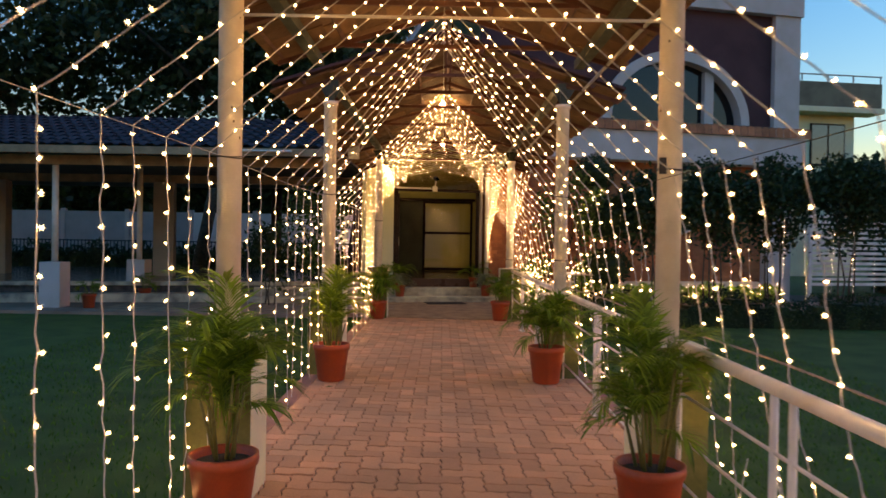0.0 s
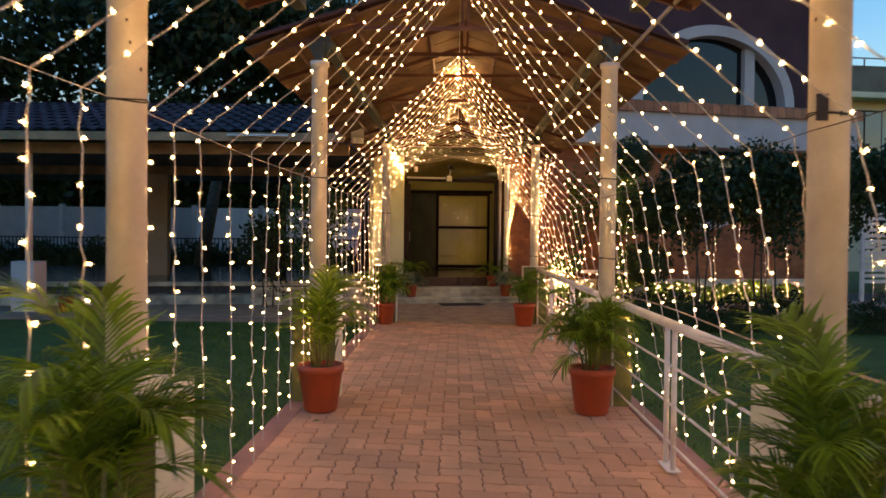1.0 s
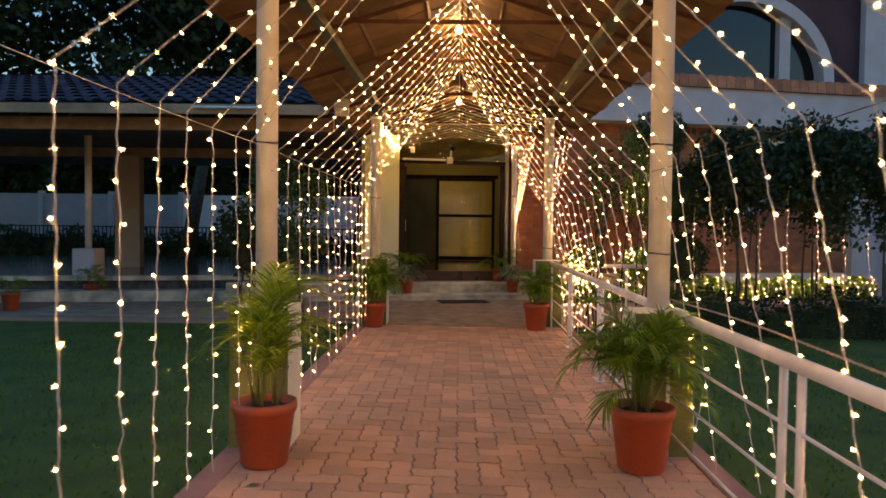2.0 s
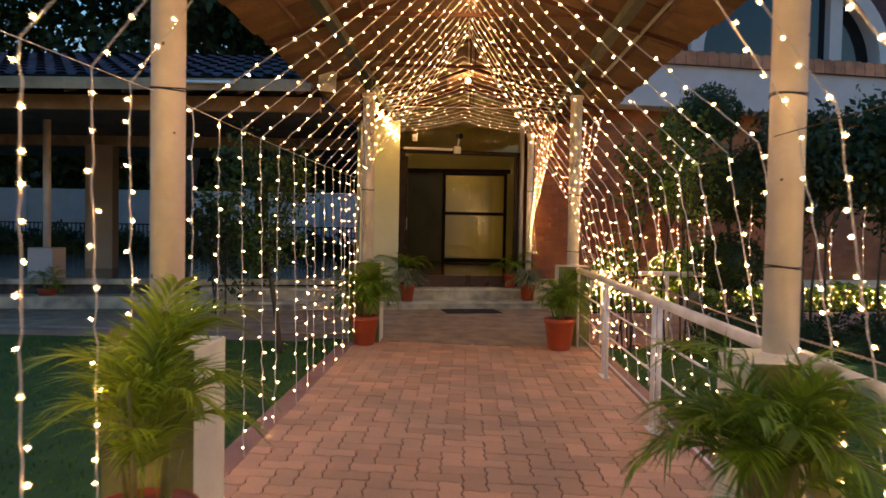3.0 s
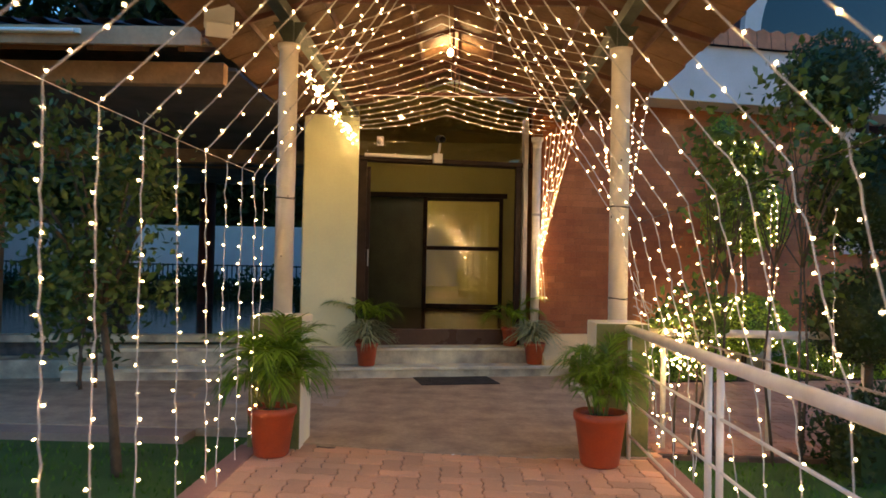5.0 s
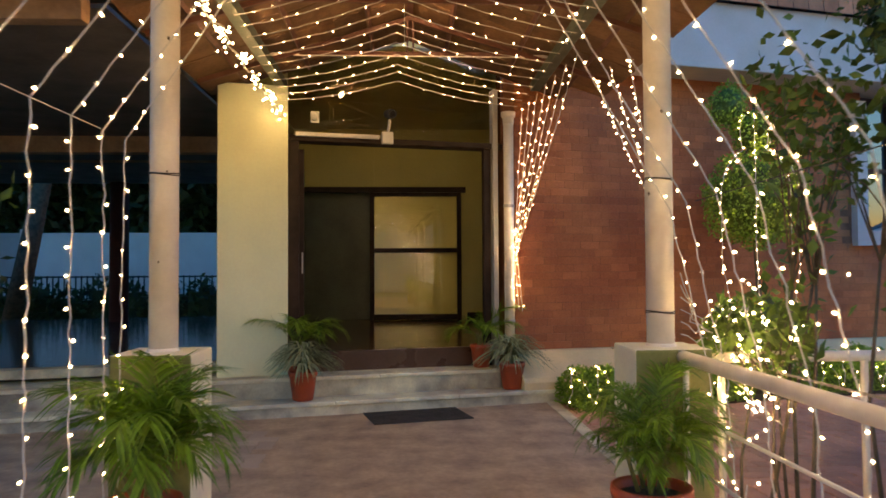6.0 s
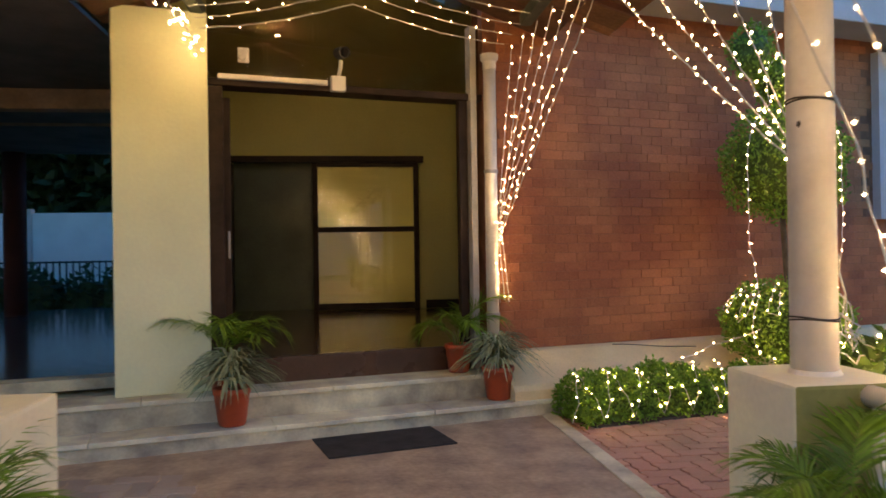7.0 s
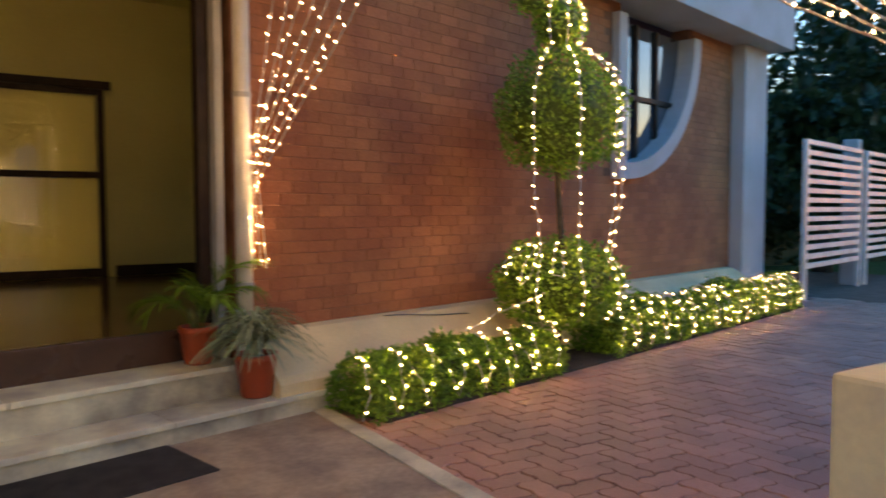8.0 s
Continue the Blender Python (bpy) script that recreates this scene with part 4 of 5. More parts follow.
def topiary(x, y, tiers, label, seed, leaf=TOPIARY, size=0.022, density=4200):
    rng = np.random.default_rng(seed)
    tree = thing("topiary_tree", label, "topiary", pose(x, y, 0), group="topiary trees")
    top = tiers[-1][0]
    part("trunk", tube([(0.02 * math.sin(k), 0.02 * math.cos(k * 1.7), -0.06 + (top + 0.06) * k / 6) for k in range(7)], 0.034, 9, taper=0.014), BARK, tree, smooth=True)
    for z, ru, rz, *aside in tiers:
        dx = aside[0] if aside else 0.0
        n = int(density * (ru / 0.45) ** 2)
        pts = ball_points((dx, 0, z), (ru, ru, rz), n, rng)
        tagged(part("crown", leaf_cloud("crown", pts, size, leaf, seed + int(z * 10)), None, tree), kind="stuff")
        # solid core; TOPIARY plants get inner shade through its darker colour
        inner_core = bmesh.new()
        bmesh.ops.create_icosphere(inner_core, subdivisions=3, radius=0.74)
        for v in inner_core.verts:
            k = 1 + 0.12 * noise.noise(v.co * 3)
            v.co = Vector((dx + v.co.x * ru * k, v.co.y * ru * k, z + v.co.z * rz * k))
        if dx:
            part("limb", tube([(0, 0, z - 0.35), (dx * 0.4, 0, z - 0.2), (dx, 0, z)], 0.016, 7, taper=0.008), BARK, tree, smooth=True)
        part("crown_core", inner_core, CORESHADE if leaf is TOPIARY else DARKLEAF, tree, "solid core coloured as the shade inside the foliage")
    return tree


tp = TURNED @ Vector((3.45, -0.66, 0))
TIERS = ((0.63, 0.55, 0.37), (1.97, 0.53, 0.52), (2.66, 0.23, 0.22), (2.92, 0.20, 0.25, -0.27))
topiary(tp.x, tp.y, TIERS, "lit green topiary tree clipped into round tiers", 21)
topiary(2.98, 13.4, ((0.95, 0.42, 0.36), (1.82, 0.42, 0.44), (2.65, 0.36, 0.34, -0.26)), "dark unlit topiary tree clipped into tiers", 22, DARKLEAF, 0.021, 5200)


def hedge(name, m, length, depth, height, n, leaf, label, seed, size=0.02):
    rng = np.random.default_rng(seed)
    u = rng.uniform(0, length, n)
    ends = np.clip(np.minimum(u, length - u) / 0.22, 0, 1) ** 0.5 * 0.3 + 0.7
    top = height * ends * (0.86 + 0.12 * np.sin(u * 3.1) + 0.10 * np.sin(u * 7.7 + 1) + 0.08 * np.sin(u * 19.0))
    arc = rng.uniform(-0.12, 1.12, n) * math.pi
    half = depth / 2
    fat = 1 + 0.10 * np.sin(u * 11.0 + 2) + rng.normal(size=n) * 0.06
    v = half - np.clip(np.cos(arc) * 1.15, -1, 1) * half * fat
    z = np.clip(0.14 + 0.86 * np.sign(np.sin(arc)) * np.abs(np.sin(arc)) ** 0.62, 0.03, 1) * top * (1 + rng.normal(size=n) * 0.045)
    z = np.where(np.sin(arc) < 0.2, rng.uniform(0.03, 0.55, n) * top, z)
    cap = rng.random(n) < 0.5 * depth / length  # leaves that close the two ends
    u = np.where(cap, np.where(rng.random(n) < 0.5, 0.05, length - 0.05) + rng.normal(size=n) * 0.025, u)
    v = np.where(cap, half + np.clip(rng.normal(size=n) * 0.55, -1, 1) * half, v)
    z = np.where(cap, rng.uniform(0.03, 0.8, n) * height * 0.75, z)
    hd = thing(name, label, "hedge", m, kind="stuff")
    part("leaves", leaf_cloud("leaves", np.stack([u, v, z], 1), size, leaf, seed), None, hd)
    # solid filling; under TOPIARY leaves its darker colour imitates inner shade
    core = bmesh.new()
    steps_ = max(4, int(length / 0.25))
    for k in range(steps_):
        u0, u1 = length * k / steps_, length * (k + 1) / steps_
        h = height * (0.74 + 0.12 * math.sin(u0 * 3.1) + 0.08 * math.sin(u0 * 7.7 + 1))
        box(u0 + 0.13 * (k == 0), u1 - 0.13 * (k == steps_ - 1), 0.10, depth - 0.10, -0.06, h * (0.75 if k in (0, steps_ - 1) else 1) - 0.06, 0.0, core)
    part("hedge_core", core, CORESHADE if leaf is TOPIARY else DARKLEAF, hd, "solid core coloured as the shade inside the foliage")
    return hd


hedge("hedge", TURNED @ pose(1.3, -0.93, 0), 1.9, 0.42, 0.36, 12000, TOPIARY, "low clipped green hedge wound with fairy lights", 31)
hedge("hedge", TURNED @ pose(3.88, -0.93, 0), 4.37, 0.42, 0.42, 22000, TOPIARY, "low clipped green hedge wound with fairy lights", 32)
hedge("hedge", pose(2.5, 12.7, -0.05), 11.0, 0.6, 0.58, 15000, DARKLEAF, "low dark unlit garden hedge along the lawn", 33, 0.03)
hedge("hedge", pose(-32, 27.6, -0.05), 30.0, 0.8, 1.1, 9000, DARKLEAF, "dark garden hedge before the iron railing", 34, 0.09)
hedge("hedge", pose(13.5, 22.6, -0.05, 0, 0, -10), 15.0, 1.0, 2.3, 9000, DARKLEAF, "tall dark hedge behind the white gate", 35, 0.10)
single("flower_bed", box(1.4, 8.3, -0.93, -0.452, -0.1, 0.012, 0.004), SOIL, "dark soil bed along the brick wall", "bed", TURNED, kind="structure")


def leafy_tree(name, x, y, stems, crown, n, leaf, label, seed, size, trunk=0.03, group=""):
    """Stems that fork into limbs, with leaves clumped round the limb ends."""
    rng = np.random.default_rng(seed)
    tree = thing(name, label, "tree" if "tree" in name else "shrub", pose(x, y, -0.05), group=group)
    (cx, cy, cz), (rx, ry, rz) = crown
    ends = []
    for s in range(stems):
        a = 2 * math.pi * s / max(1, stems) + rng.random()
        root = Vector((0.12 * math.cos(a), 0.12 * math.sin(a), 0)) * (stems > 1)
        fork = Vector((cx + 0.25 * rx * math.cos(a), cy + 0.25 * ry * math.sin(a), cz - rz * 0.75))
        part("trunk", tube([root, root.lerp(fork, 0.5) + Vector((rng.normal() * 0.04, rng.normal() * 0.04, 0)), fork], trunk, 8, taper=trunk * 0.6), BARK, tree, smooth=True)
        for k in range(6):
            d = rng.normal(size=3)
            d /= np.linalg.norm(d)
            d[2] = abs(d[2]) * 0.9 - 0.1
            e = Vector((cx + rx * d[0] * 0.85, cy + ry * d[1] * 0.85, cz + rz * d[2] * 0.9))
            part("limb", tube([fork, fork.lerp(e, 0.5) + Vector((0, 0, 0.1 * rz)), e], trunk * 0.5, 6, taper=trunk * 0.12), BARK, tree, smooth=True)
            ends.append(e)
    clumps = [np.array(e) for e in ends]
    for _ in range(12 + n // 400):
        d = rng.normal(size=3)
        d /= np.linalg.norm(d)
        clumps.append(np.array((cx, cy, cz)) + d * np.array((rx, ry, rz)) * rng.uniform(0.4, 1.0))
    clumps = np.array(clumps)
    pick = rng.integers(0, len(clumps), n)
    spread = np.array((rx, ry, rz)) * 0.2
    pts = clumps[pick] + np.clip(rng.normal(size=(n, 3)), -1.7, 1.7) * spread
    pts[:, 2] = np.maximum(pts[:, 2], 0.1)
    tagged(part("crown", leaf_cloud("crown", pts, size, leaf, seed + 1), None, tree), kind="stuff")
    return tree


leafy_tree("young_tree", -1.98, 12.5, 1, ((-0.25, 0.0, 1.55), (0.55, 0.5, 0.75)), 2600, DUSKLEAF, "slender young tree with loose dull green leaves beside the path", 41, 0.036, 0.035)
leafy_tree("shrub", 1.78, 13.2, 3, ((0.1, 0.0, 1.8), (0.28, 0.2, 0.75)), 420, SHRUBLEAF, "thin-stemmed shrub with loose green leaves", 42, 0.042, 0.012)
leafy_tree("shrub", 2.35, 13.15, 3, ((0.0, 0.0, 1.95), (0.5, 0.4, 0.8)), 760, SHRUBLEAF, "thin-stemmed shrub with loose green leaves", 43, 0.045, 0.012)
leafy_tree("shrub", 1.72, 13.3, 3, ((0.0, 0.0, 0.95), (0.25, 0.22, 0.28)), 320, SHRUBLEAF, "small lit shrub beside the pedestal", 44, 0.045, 0.01)
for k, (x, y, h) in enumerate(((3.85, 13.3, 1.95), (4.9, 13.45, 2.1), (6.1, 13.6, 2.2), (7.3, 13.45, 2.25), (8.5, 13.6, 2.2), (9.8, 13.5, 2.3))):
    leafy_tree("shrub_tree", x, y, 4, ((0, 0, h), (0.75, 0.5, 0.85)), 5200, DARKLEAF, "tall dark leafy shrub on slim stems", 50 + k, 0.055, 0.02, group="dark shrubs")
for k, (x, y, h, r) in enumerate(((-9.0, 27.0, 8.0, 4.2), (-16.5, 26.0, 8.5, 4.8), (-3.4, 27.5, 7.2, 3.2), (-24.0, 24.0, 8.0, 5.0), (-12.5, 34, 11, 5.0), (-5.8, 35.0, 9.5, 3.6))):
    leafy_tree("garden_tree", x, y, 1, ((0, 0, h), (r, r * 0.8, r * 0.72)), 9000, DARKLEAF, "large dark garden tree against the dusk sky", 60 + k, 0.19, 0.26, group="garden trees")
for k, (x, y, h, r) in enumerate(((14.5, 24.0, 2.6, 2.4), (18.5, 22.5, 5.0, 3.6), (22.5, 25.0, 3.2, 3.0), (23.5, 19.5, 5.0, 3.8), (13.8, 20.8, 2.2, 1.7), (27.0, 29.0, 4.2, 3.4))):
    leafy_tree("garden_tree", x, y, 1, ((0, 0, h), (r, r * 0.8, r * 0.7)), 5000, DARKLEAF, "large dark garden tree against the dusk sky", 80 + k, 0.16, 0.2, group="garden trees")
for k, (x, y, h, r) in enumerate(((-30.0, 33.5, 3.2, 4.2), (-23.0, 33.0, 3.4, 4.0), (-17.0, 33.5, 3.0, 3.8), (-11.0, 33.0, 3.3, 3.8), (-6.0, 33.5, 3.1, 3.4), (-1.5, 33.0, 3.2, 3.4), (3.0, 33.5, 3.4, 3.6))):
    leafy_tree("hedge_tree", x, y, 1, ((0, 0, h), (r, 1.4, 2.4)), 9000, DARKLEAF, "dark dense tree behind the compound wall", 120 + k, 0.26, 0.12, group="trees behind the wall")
leafy_tree("shrub", -3.6, 15.2, 3, ((0.0, 0.0, 1.1), (0.5, 0.4, 0.7)), 900, DARKLEAF, "dark leafy shrub by the veranda", 91, 0.06, 0.02)
for k, (x, y) in enumerate(((-6.75, 14.05), (-6.35, 15.7))):
    palm(x, y, 0.0, 95 + k, 0.75, 10, "small potted palm by the veranda column", 0.8)
rng = np.random.default_rng(77)
n = 26000
gx = np.where(rng.random(n) < 0.5, rng.uniform(-5.0, -1.43, n), rng.uniform(1.48, 4.5, n))
gy = rng.uniform(1.5, 13.2, n)
grass = leaf_cloud("turf_blades", np.stack([gx, gy, np.full(n, -0.056)], 1), 0.012, BLADE, 78, long=3.2, up=2.2)
single("grass", grass, None, "short mown grass blades of the lawn", "grass", kind="stuff")
# ---------- fairy lights ----------
def bulb_mesh():
    """A tiny warm lamp; glowing points stand for its flower-shaped clear cap and star glare."""
    bm = bmesh.new()
    bmesh.ops.create_icosphere(bm, subdivisions=1, radius=0.0037)
    bm.verts.ensure_lookup_table()
    for v in list(bm.verts):
        d = v.co.normalized()
        q = d.cross(Vector((0.3, 0.5, 0.8))).normalized() * 0.0009
        tip = bm.verts.new(d * 0.0135)
        left, right = bm.verts.new(d * 0.0065 + q), bm.verts.new(d * 0.0065 - q)
        for f in (bm.faces.new((v, left, tip)), bm.faces.new((v, tip, right))):
            f.material_index = 1
    return mesh_of(bm, "bulb", [BULB, CAPGLARE])


BULB_MESH = bulb_mesh()
lit = np.random.default_rng(5)


def run_points(corners, sag=0.0, wobble=0.0, step=0.06):
    """Points along a line of corners, with a little sag between them and waviness."""
    pts = []
    for a, b in zip(corners, corners[1:]):
        a, b = Vector(a), Vector(b)
        n = max(2, int((b - a).length / step))
        for i in range(n):
            f = i / n
            p = a.lerp(b, f)
            p.z -= sag * 4 * f * (1 - f) * (b - a).length
            if 0 < i:
                p += Vector([lit.normal() * wobble for _ in range(3)])
            pts.append(p)
    pts.append(Vector(corners[-1]))
    return pts


def bulb_places(pts, gap, off=0.014):
    places, need, side = [], lit.uniform(0.02, gap), 1
    for a, b in zip(pts, pts[1:]):
        d = (b - a).length
        while need < d:
            p = a.lerp(b, need / d)
            ang = lit.uniform(0, 2 * math.pi)
            places.append(p + Vector((math.cos(ang) * off, math.sin(ang) * off, lit.uniform(-0.008, 0.012))))
            need += gap * lit.uniform(0.75, 1.25)
        need -= d
    return places


def string_light(pts, gap, label, group, apart=True, wire=0.0030, name="string_light", size=1.0):
    s = thing(name, label, "string lights", group=group)
    part("wire", tube(pts, wire, 5, caps=False), WIRE, s, smooth=True)
    places = bulb_places(pts, gap)
    if apart:
        apart_bulbs(places, s, size)
    else:
        joined(places, s)
    return s


def apart_bulbs(places, parent, size=1.0):
    for p in places:
        ob = new("bulb", BULB_MESH)
        ob.parent = parent
        ob.matrix_local = pose(p.x, p.y, p.z, lit.uniform(-60, 60), lit.uniform(-60, 60), lit.uniform(0, 180)) @ Matrix.Scale(size, 4)


def joined(places, parent, size=0.85):
    """Many bulbs as one part."""
    src_v = np.array([v.co for v in BULB_MESH.vertices])
    src_f = [tuple(p.vertices) for p in BULB_MESH.polygons]
    src_m = [p.material_index for p in BULB_MESH.polygons]
    verts, faces, mats = [], [], []
    for p in places:
        m = np.array(pose(0, 0, 0, lit.uniform(-60, 60), lit.uniform(-60, 60), lit.uniform(0, 180)).to_3x3())
        b = len(verts)
        verts += (src_v @ m.T * size + np.array(p)).tolist()
        faces += [tuple(b + i for i in f) for f in src_f]
        mats += src_m
    me = poly_mesh("garland", verts, faces, [BULB, CAPGLARE])
    me.polygons.foreach_set("material_index", mats)
    ob = part("garland", me, None, parent)
    tagged(ob, kind="stuff")


RIDGE_WIRE = 3.32
LEFT_X, LEFT_Z = -1.25, 1.83
RIGHT_X = 1.14
hang = "string of warm white fairy lights on clear wire"
LEFT_DROPS = (0.3, 0.68, 1.06, 1.45, 1.84, 2.23, 2.64, 2.92, 3.26, 3.57, 3.85, 4.33, 4.61, 4.94, 5.38, 5.79, 6.165, 6.46, 6.80, 7.18, 7.45,
              8.05, 8.40, 8.76, 9.13, 9.55, 9.94, 10.32, 10.68, 11.06, 11.42, 11.80, 12.15, 12.44, 12.72, 12.95)
RIGHT_DROPS = (0.4, 0.82, 1.24, 1.66, 2.04, 2.46, 2.84, 3.15, 3.43, 3.80, 4.20, 4.60, 4.93, 5.31, 5.72, 6.11, 6.47, 6.80, 7.21, 7.50,
               7.85, 8.20, 8.63, 9.00, 9.35, 9.69, 10.12, 10.48, 10.85, 11.19, 11.56, 11.90, 12.20, 12.50, 12.80, 13.00)


def ridge_tie(y):
    """Where along the ridge wire the string that drops at y is tied."""
    if y < 7.7:
        return y + 1.05 if y < 5.2 else 6.25 + (y - 5.2) * 0.45
    return 9.4 + (y - 7.9) * 0.62


def right_top(y):
    return 1.765 - 0.004 * y if y < 7.7 else 1.70 - 0.03 * (y - 7.8)


for y in LEFT_DROPS:
    zt = LEFT_Z + 0.02 * (abs(y - 5.8) < 1.0)
    x1 = LEFT_X + lit.uniform(-0.02, 0.06)
    pts = run_points([(x1, y + lit.normal() * 0.02, lit.uniform(0.02, 0.16)), (LEFT_X, y, zt)], 0.0, 0.0035)
    pts += run_points([(LEFT_X, y, zt), (-0.05, ridge_tie(y), RIDGE_WIRE)], 0.012, 0.002)[1:]
    string_light(pts, 0.122, hang, "hanging light strings of the tunnel", size=1.0 if y < 8.5 else 0.76)
for y in RIGHT_DROPS:
    zt = right_top(y)
    foot = [(1.40 + lit.uniform(-0.05, 0.06), y + lit.normal() * 0.05, lit.uniform(0.02, 0.2)), (1.31 + lit.uniform(-0.02, 0.03), y + lit.normal() * 0.02, 0.84)]
    if lit.random() < 0.5:
        foot.insert(0, (1.46, y + 0.16, lit.uniform(0.3, 0.55)))
    pts = run_points(foot + [(RIGHT_X, y, zt)], 0.0, 0.004)
    pts += run_points([(RIGHT_X, y, zt), (-0.05, ridge_tie(y), RIDGE_WIRE)], 0.012, 0.002)[1:]
    string_light(pts, 0.122, hang, "hanging light strings of the tunnel", size=1.0 if y < 8.5 else 0.76)
for x, stops in ((-0.05, [(-1.0, RIDGE_WIRE), (4.1, RIDGE_WIRE), (7.3, RIDGE_WIRE), (11.2, RIDGE_WIRE), (16.2, 3.12)]),
                 (LEFT_X, [(-1.0, LEFT_Z)] + [(c, LEFT_Z + 0.01) for c in COL_Y]),
                 (RIGHT_X, [(-1.0, right_top(-1.0))] + [(c, right_top(c)) for c in COL_Y])):
    pts = []
    for (ya, za), (yb, zb) in zip(stops, stops[1:]):
        pts += [(x, ya + (yb - ya) * i / 10, za + (zb - za) * i / 10 - 0.02 * math.sin(math.pi * i / 10)) for i in range(11)][:-1]
    single("guide_wire", tube(pts, 0.0021, 5), BLACKWIRE if x > 0 else WIRE, "thin dark guide wire carrying the light strings" if x > 0 else "thin pale guide wire carrying the light strings", "wire", group="guide wires")

# festoons under the canopy end
for k in range(16):
    y = 13.4 + k * 0.19
    zc, ze = 3.27 - 0.022 * k, 2.96 - 0.0095 * k
    xr = 1.22 - 0.014 * k
    pts = run_points([(-1.12, y + 0.04, ze - 0.03), (-0.11, y - 0.08 + lit.normal() * 0.03, zc), (xr, y + 0.06 + 0.02 * k, ze)], 0.03, 0.002)
    string_light(pts, 0.165, "sagging festoon of warm fairy lights under the roof", "festoons under the canopy end", size=0.57)
# curtain gathered on the downpipe
foot = TURNED @ Vector((1.03, -0.13, 1.44))
low = TURNED @ Vector((1.035, -0.13, 0.86))
for k in range(7):
    y = 14.7 + k * 0.29
    knot = foot + Vector((lit.normal() * 0.01, 0, 0.05 * k - 0.1))
    pts = run_points([(1.14 - 0.018 * k, y, 2.76)] + [tuple(knot)] + ([tuple(low + Vector((0.012 * k, -0.01, 0.05 * lit.random())))] if k % 3 == 0 else []), 0.004, 0.002)
    string_light(pts, 0.115, "fairy light string gathered onto the downpipe", "gathered light strings", size=0.64)
for k in range(5):
    pts = run_points([(1.44 + 0.06 * k, 15.45 - 0.26 * k, 2.80), (1.22, 13.33, 1.50 + 0.01 * k)], 0.006, 0.002)
    string_light(pts, 0.10, "fairy light string gathered onto a column", "gathered light strings", size=0.74)
# bright bundle from the column head to the cream pillar
bundle = thing("light_bundle", "bright tangled bundle of fairy lights under the eave", "string lights")
places = []
for i in range(95):
    f = lit.random()
    f = round(f * 6) / 6 + lit.normal() * 0.022
    c = Vector((-1.18, 13.45, 2.79)).lerp(Vector((-1.17, 16.35, 2.72)), f)
    places.append(c + Vector((lit.normal() * 0.03, lit.normal() * 0.05, lit.normal() * 0.035)))
apart_bulbs(places, bundle, 1.1)
part("wire", tube(run_points([(-1.18, 13.4, 2.79), (-1.17, 16.4, 2.72)], 0.01, 0.012), 0.006, 5), WIRE, bundle)
# tangle beside the far pedestal
tangle = thing("light_tangle", "tangled fairy lights over the shrub by the railing", "string lights")
places = [Vector((max(1.48, 1.62 + lit.normal() * 0.13), 13.24 + min(0.2, lit.normal() * 0.14), 0.80 + lit.normal() * 0.2)) for _ in range(80)]
apart_bulbs(places, tangle)
for k in range(6):
    part("wire", tube(run_points([(1.3, 13.3, 1.25 - 0.06 * k), (1.5 + 0.06 * k, 13.5 + 0.03 * k, 0.9), (1.8, 13.3, 0.5 + 0.1 * k)], 0.05, 0.01), 0.0026, 5), WIRE, tangle)


# lights on the topiary and hedge
def over_ball(z, ru, rz, turn, f0, f1):
    pts = []
    for i in range(10):
        a = f0 + (f1 - f0) * i / 9
        pts.append((1.03 * ru * math.sin(a) * math.cos(turn), 1.03 * ru * math.sin(a) * math.sin(turn), z + 1.03 * rz * math.cos(a)))
    return pts


for deg in (209, 245, 280, 290):
    turn = radians(deg)
    c, q = math.cos(turn), math.sin(turn)
    line = over_ball(2.66, 0.22, 0.2, turn, 0.3, 1.7) + over_ball(1.97, 0.52, 0.51, turn, 0.35, 1.6) + [(0.53 * c, 0.53 * q, 1.3)] + over_ball(0.63, 0.54, 0.36, turn + 0.06, 0.9, 2.3)
    pts = run_points([(tp.x + a, tp.y + b, h) for a, b, h in line], 0, 0.004)
    string_light(pts, 0.09, "fairy light string draped down the topiary tree", "topiary light strings", size=0.85)
for k in range(3):
    turn = radians(172 + 26 * k)
    line = over_ball(0.63, 0.54, 0.36, turn, 0.4, 1.25 + 0.25 * (k % 2)) + over_ball(0.63, 0.54, 0.36, turn + 0.15, 1.3, 0.7)
    string_light(run_points([(tp.x + a, tp.y + b, h) for a, b, h in line], 0, 0.006), 0.12, "fairy light string wound round the topiary tree", "topiary light strings", size=0.8)
for u0, length, height in ((1.2, 2.0, 0.34), (3.93, 4.27, 0.40)):
    line, u, k = [], u0, 0
    while u < u0 + length:
        line += [(u, -0.95, 0.05), (u + 0.05, -0.96, height * 0.55), (u + 0.09, -0.86, height + 0.02), (u + 0.16, -0.72, height + 0.03), (u + 0.2, -0.95, height * 0.6)]
        u += 0.26
    pts = run_points([tuple(TURNED @ Vector(p)) for p in line], 0, 0.008)
    string_light(pts, 0.115, "fairy light string wound over the low hedge", "hedge light strings", apart=False)
pts = run_points([tuple(TURNED @ Vector(p)) for p in ((2.95, -0.9, 0.62), (2.6, -0.75, 0.50), (2.3, -0.72, 0.40))], 0.03, 0.003)
string_light(pts, 0.1, "fairy light string linking topiary and hedge", "hedge light strings", apart=False)
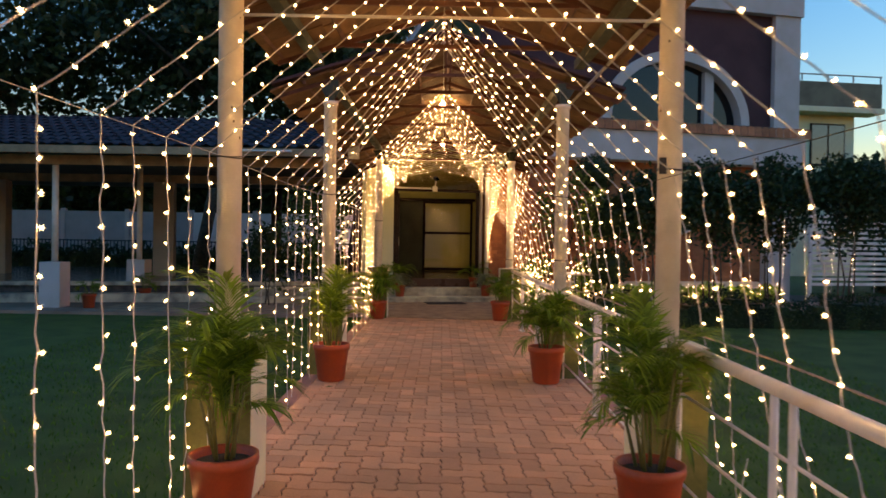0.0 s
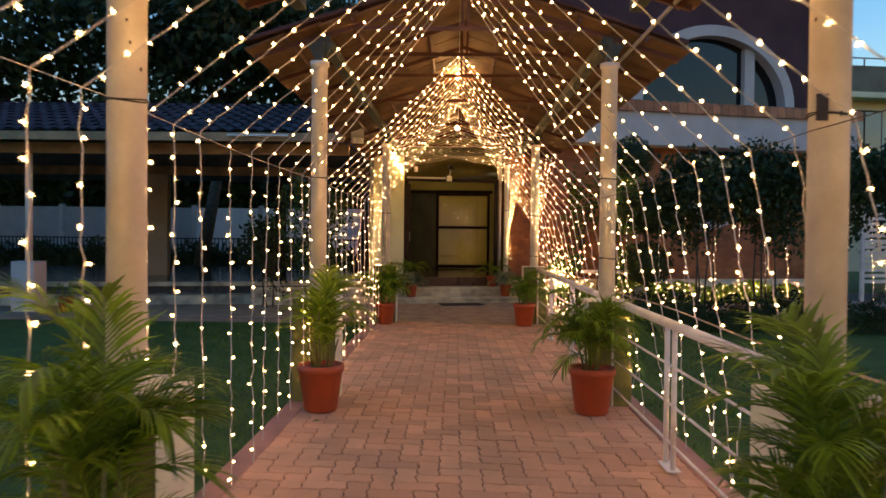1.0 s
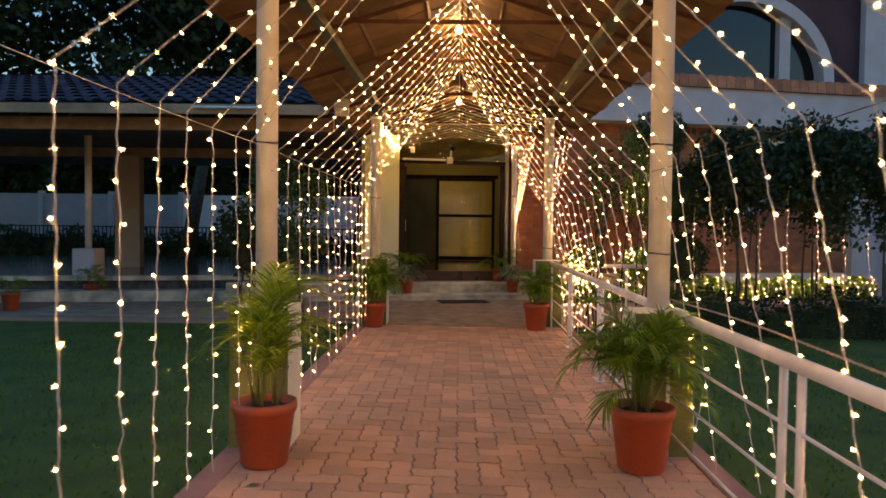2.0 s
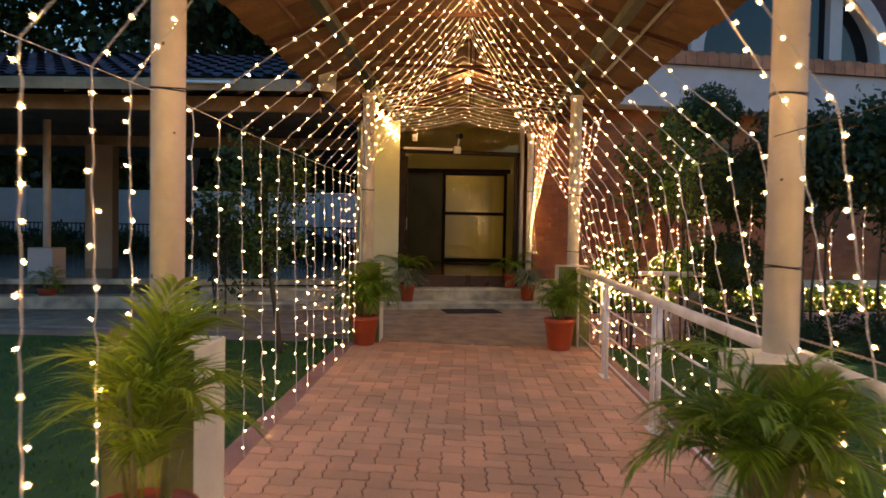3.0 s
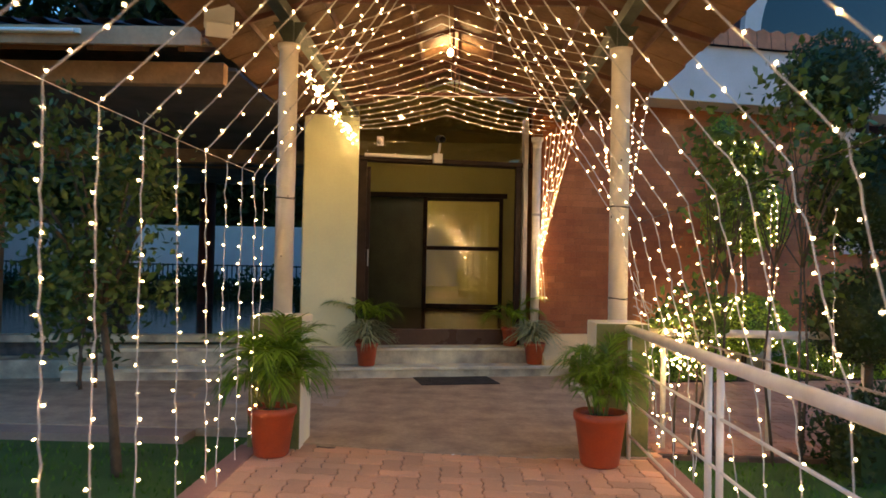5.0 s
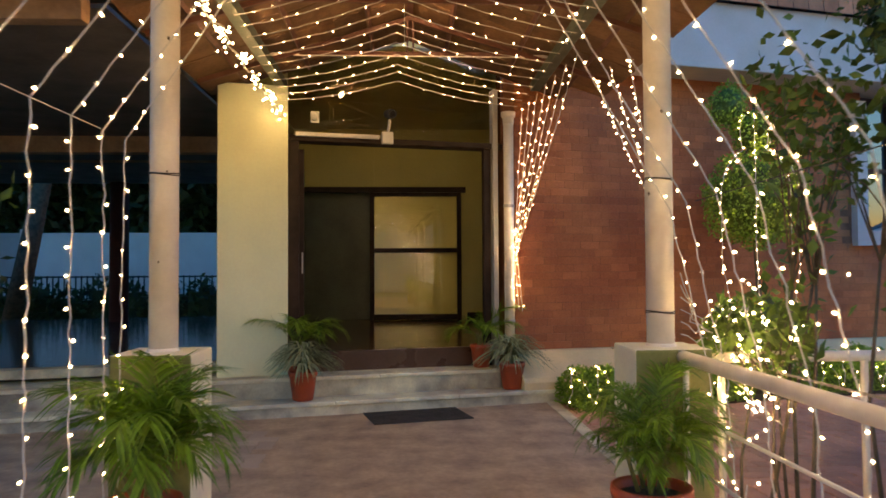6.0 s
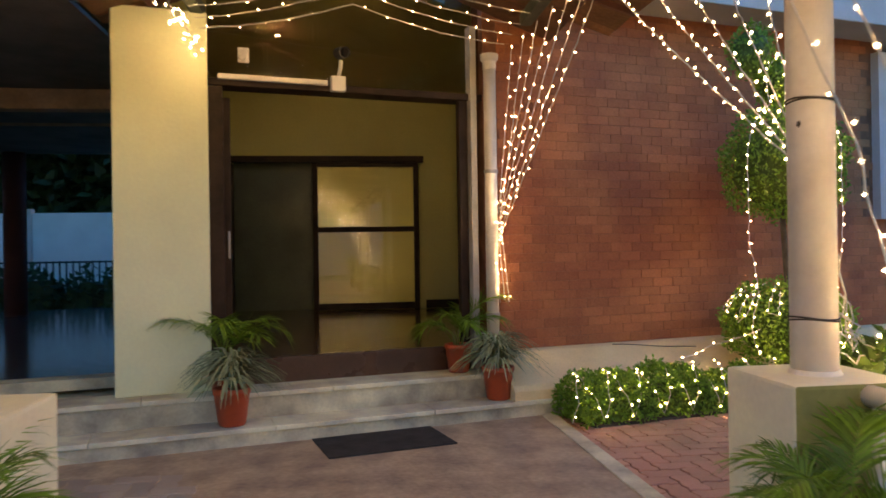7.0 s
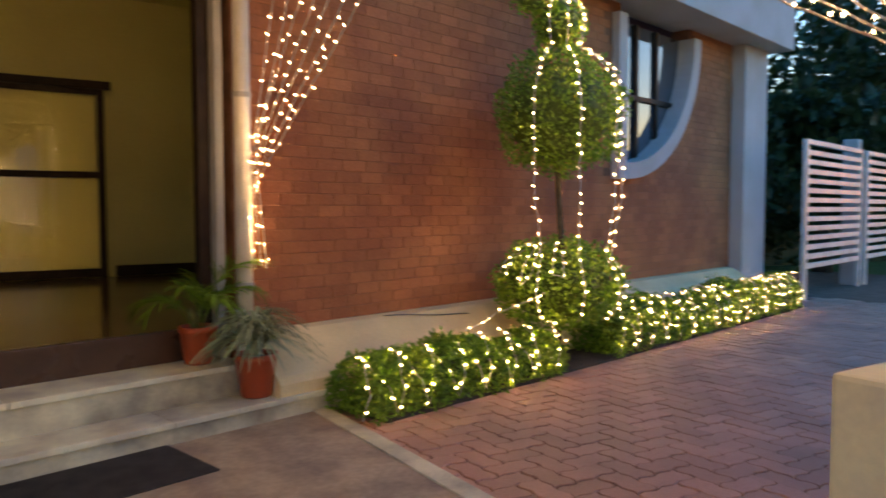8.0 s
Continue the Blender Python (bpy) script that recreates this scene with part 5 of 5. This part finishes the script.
for k in range(17):
    x, y = 2.6 + 0.42 * k + lit.uniform(-0.12, 0.12), 13.05 + lit.uniform(-0.06, 0.12)
    pts = run_points([(x, y, lit.uniform(0.4, 0.6)), (x + lit.uniform(-0.05, 0.05), y, 1.55 + lit.uniform(-0.3, 0.5))], 0, 0.006)
    string_light(pts, 0.085, "thin fairy light string hanging on the dark shrubs", "shrub light strings", size=0.6)

# pendant bulbs under the ridge
for y, z in ((11.0, 3.42), (15.3, 3.38)):
    pend = thing("pendant_bulb", "bare white bulb hanging under the ridge", "lamp", pose(-0.06, y, z), group="pendant bulbs")
    g = bmesh.new()
    bmesh.ops.create_uvsphere(g, u_segments=14, v_segments=10, radius=0.034)
    part("globe", g, LAMP, pend, "glowing white globe", smooth=True)
    part("socket", turned([(0.014, 0.03), (0.017, 0.05), (0.015, 0.085), (0.004, 0.09)], 12), WHITEPLASTIC, pend)
    part("flex", tube([(0, 0, 0.04), (0.02, 0, RIDGE - z - 0.03)], 0.003, 5), BLACKWIRE, pend)

# fallen leaf and small white speck on the paving
fallen = bmesh.new()
rib = [(0.0, 0.0, 0.004), (0.045, 0.016, 0.012), (0.09, 0.0, 0.006), (0.045, -0.018, 0.008), (0.045, 0.0, 0.003)]
fv = [fallen.verts.new(p) for p in rib]
for i in range(4):
    fallen.faces.new((fv[i], fv[(i + 1) % 4], fv[4]))
single("fallen_leaf", fallen, SHRUBLEAF, "single fallen green leaf on the red pavers", "leaf", pose(-1.11, 6.89, 0.003, 0, 0, 35))
scrap = bmesh.new()
sv = [scrap.verts.new(p) for p in ((0.0, 0.0, 0.003), (0.022, 0.004, 0.006), (0.026, 0.02, 0.009), (0.006, 0.024, 0.004))]
scrap.faces.new(sv)
single("white_speck", scrap, WHITEPLASTIC, "tiny white speck on the pavers", "litter", pose(0.04, 12.99, 0.003, 0, 0, 20))

# ---------- pavers and bricks, piece by piece ----------
W = 0.125


def tri(t):
    f = t - math.floor(t)
    return {0: 0.0, 1: 1.0, 2: 0.0, 3: -1.0}[int(round(f * 4)) % 4] * 0.008


def paver_outline(cx, cy, wide, high):
    """An interlocking paver with wavy sides that fit its neighbours."""
    pts = []
    for k in range(wide * 4):
        pts.append((cx + k / 4, cy + tri(k / 4 + cx) / W))
    for k in range(high * 4):
        pts.append((cx + wide + tri(k / 4 + cy) / W, cy + k / 4))
    for k in range(wide * 4, 0, -1):
        pts.append((cx + k / 4, cy + high + tri(k / 4 + cx) / W))
    for k in range(high * 4, 0, -1):
        pts.append((cx + tri(k / 4 + cy) / W, cy + k / 4))
    return pts


def paver_mesh_data(wide, high):
    out = paver_outline(0, 0, wide, high)
    mx, my = wide / 2, high / 2
    verts, n = [], len(out)
    for inset, z in ((0.0045, -0.014), (0.0045, -0.004), (0.009, 0.0)):
        for x, y in out:
            dx, dy = mx - x, my - y
            ll = math.hypot(dx, dy)
            verts.append(((x + dx / ll * inset / W) * W, (y + dy / ll * inset / W) * W, z))
    faces = []
    for r in range(2):
        faces += [(r * n + k, r * n + (k + 1) % n, (r + 1) * n + (k + 1) % n, (r + 1) * n + k) for k in range(n)]
    faces.append(tuple(range(2 * n, 3 * n)))
    return verts, faces


PAVER_DATA = {s: paver_mesh_data(*s) for s in ((2, 1), (1, 2))}
PAVER_MESH = {(s, m): poly_mesh("paver", *PAVER_DATA[s], m) for s in PAVER_DATA for m in (PAVER, YARDPAVER)}


def lay(parent, x0, x1, y0, y1, z, chosen, seed, surface=PAVER):
    """Herringbone pavers over a rectangle; those that chosen() names are parts of their own, the rest one part."""
    rng = np.random.default_rng(seed)
    verts, faces, single_count = [], [], 0
    for j in range(int((y1 - y0) / W)):
        for i in range(int((x1 - x0) / W)):
            c = (i - j) % 4
            if c not in (0, 3):
                continue
            shape = (2, 1) if c == 0 else (1, 2)
            x, y = x0 + i * W, y0 + j * W
            if x + shape[0] * W > x1 + 0.03 or y + shape[1] * W > y1 + 0.03:
                continue
            h = z + rng.uniform(-0.0025, 0.0025)
            if single_count < 300 and chosen(x, y):
                ob = new("paver", PAVER_MESH[shape, surface])
                ob.parent = parent
                ob.matrix_local = pose(x, y, h, rng.uniform(-0.5, 0.5), rng.uniform(-0.5, 0.5), 0)
                single_count += 1
            else:
                pv, pf = PAVER_DATA[shape]
                b = len(verts)
                tx, ty = rng.uniform(-0.008, 0.008, 2)
                verts += [(a + x, q + y, r + h + a * tx + q * ty) for a, q, r in pv]
                faces += [tuple(b + k for k in f) for f in pf]
    tagged(part("pavers", poly_mesh("pavers", verts, faces, surface), None, parent), kind="stuff")


lay(walk_floor, -1.4, 1.46, -4.0, 13.3, 0.0, lambda x, y: 3.6 < y < 7.4, 1)
lay(apron, -2.5, -1.0, 14.55, 15.7, 0.0115, lambda x, y: False, 3, GREYPAVER)
lay(yard, 1.1, 9.6, 13.3, 18.4, -0.008, lambda x, y: 1.3 < x < 4.2 and 14.0 < y < 16.3, 2, YARDPAVER)

BW, BH = 0.215, 0.079
bv, bf = [], []
for x, y0_, z in ((0, 0.0185, 0), (1, 0.0185, 0), (1, 0.0185, 1), (0, 0.0185, 1)):
    bv.append((x * (BW - 0.003), y0_, z * (BH - 0.003)))
for x, z in ((0, 0), (1, 0), (1, 1), (0, 1)):
    bv.append((0.002 + x * (BW - 0.007), 0.0155, 0.002 + z * (BH - 0.007)))
bf = [(4, 5, 6, 7), (0, 1, 5, 4), (1, 2, 6, 5), (2, 3, 7, 6), (3, 0, 4, 7)]
BRICK_MESH = poly_mesh("brick", bv, bf, BRICK)
rng = np.random.default_rng(9)
verts, faces, count, row, z = [], [], 0, 0, 0.463
while z < SLAB_LOW - 0.02:
    u = 1.1 - ((row % 2) * 0.5 + rng.uniform(-0.14, 0.14)) * BW
    while u < WALL_END:
        a, b_ = max(u, 1.1), min(u + BW, WALL_END)
        u += BW
        mid = (a + b_) / 2
        dx, dz = mid - WIN_U, WIN_TOP - (z + BH / 2)
        near = -0.22 < dx and math.hypot(max(dx, 0), dz) < WIN_R + 0.12
        if b_ - a < 0.06 or near:
            continue
        push = rng.uniform(-0.0022, 0.0022)
        if count < 300 and b_ - a > BW - 0.01 and mid < 3.6 and z < 2.0:
            ob = new("brick", BRICK_MESH)
            ob.parent = wall
            ob.matrix_local = pose(a, push, z, 0, rng.uniform(-0.5, 0.5), 0)
            count += 1
        else:
            k = (b_ - a - 0.006) / (BW - 0.006)
            b = len(verts)
            verts += [(a + p[0] * k, p[1] + push, z + p[2]) for p in bv]
            faces += [tuple(b + i for i in f) for f in bf]
    z += BH
    row += 1
tagged(part("bricks", poly_mesh("bricks", verts, faces, BRICK), None, wall), kind="stuff")
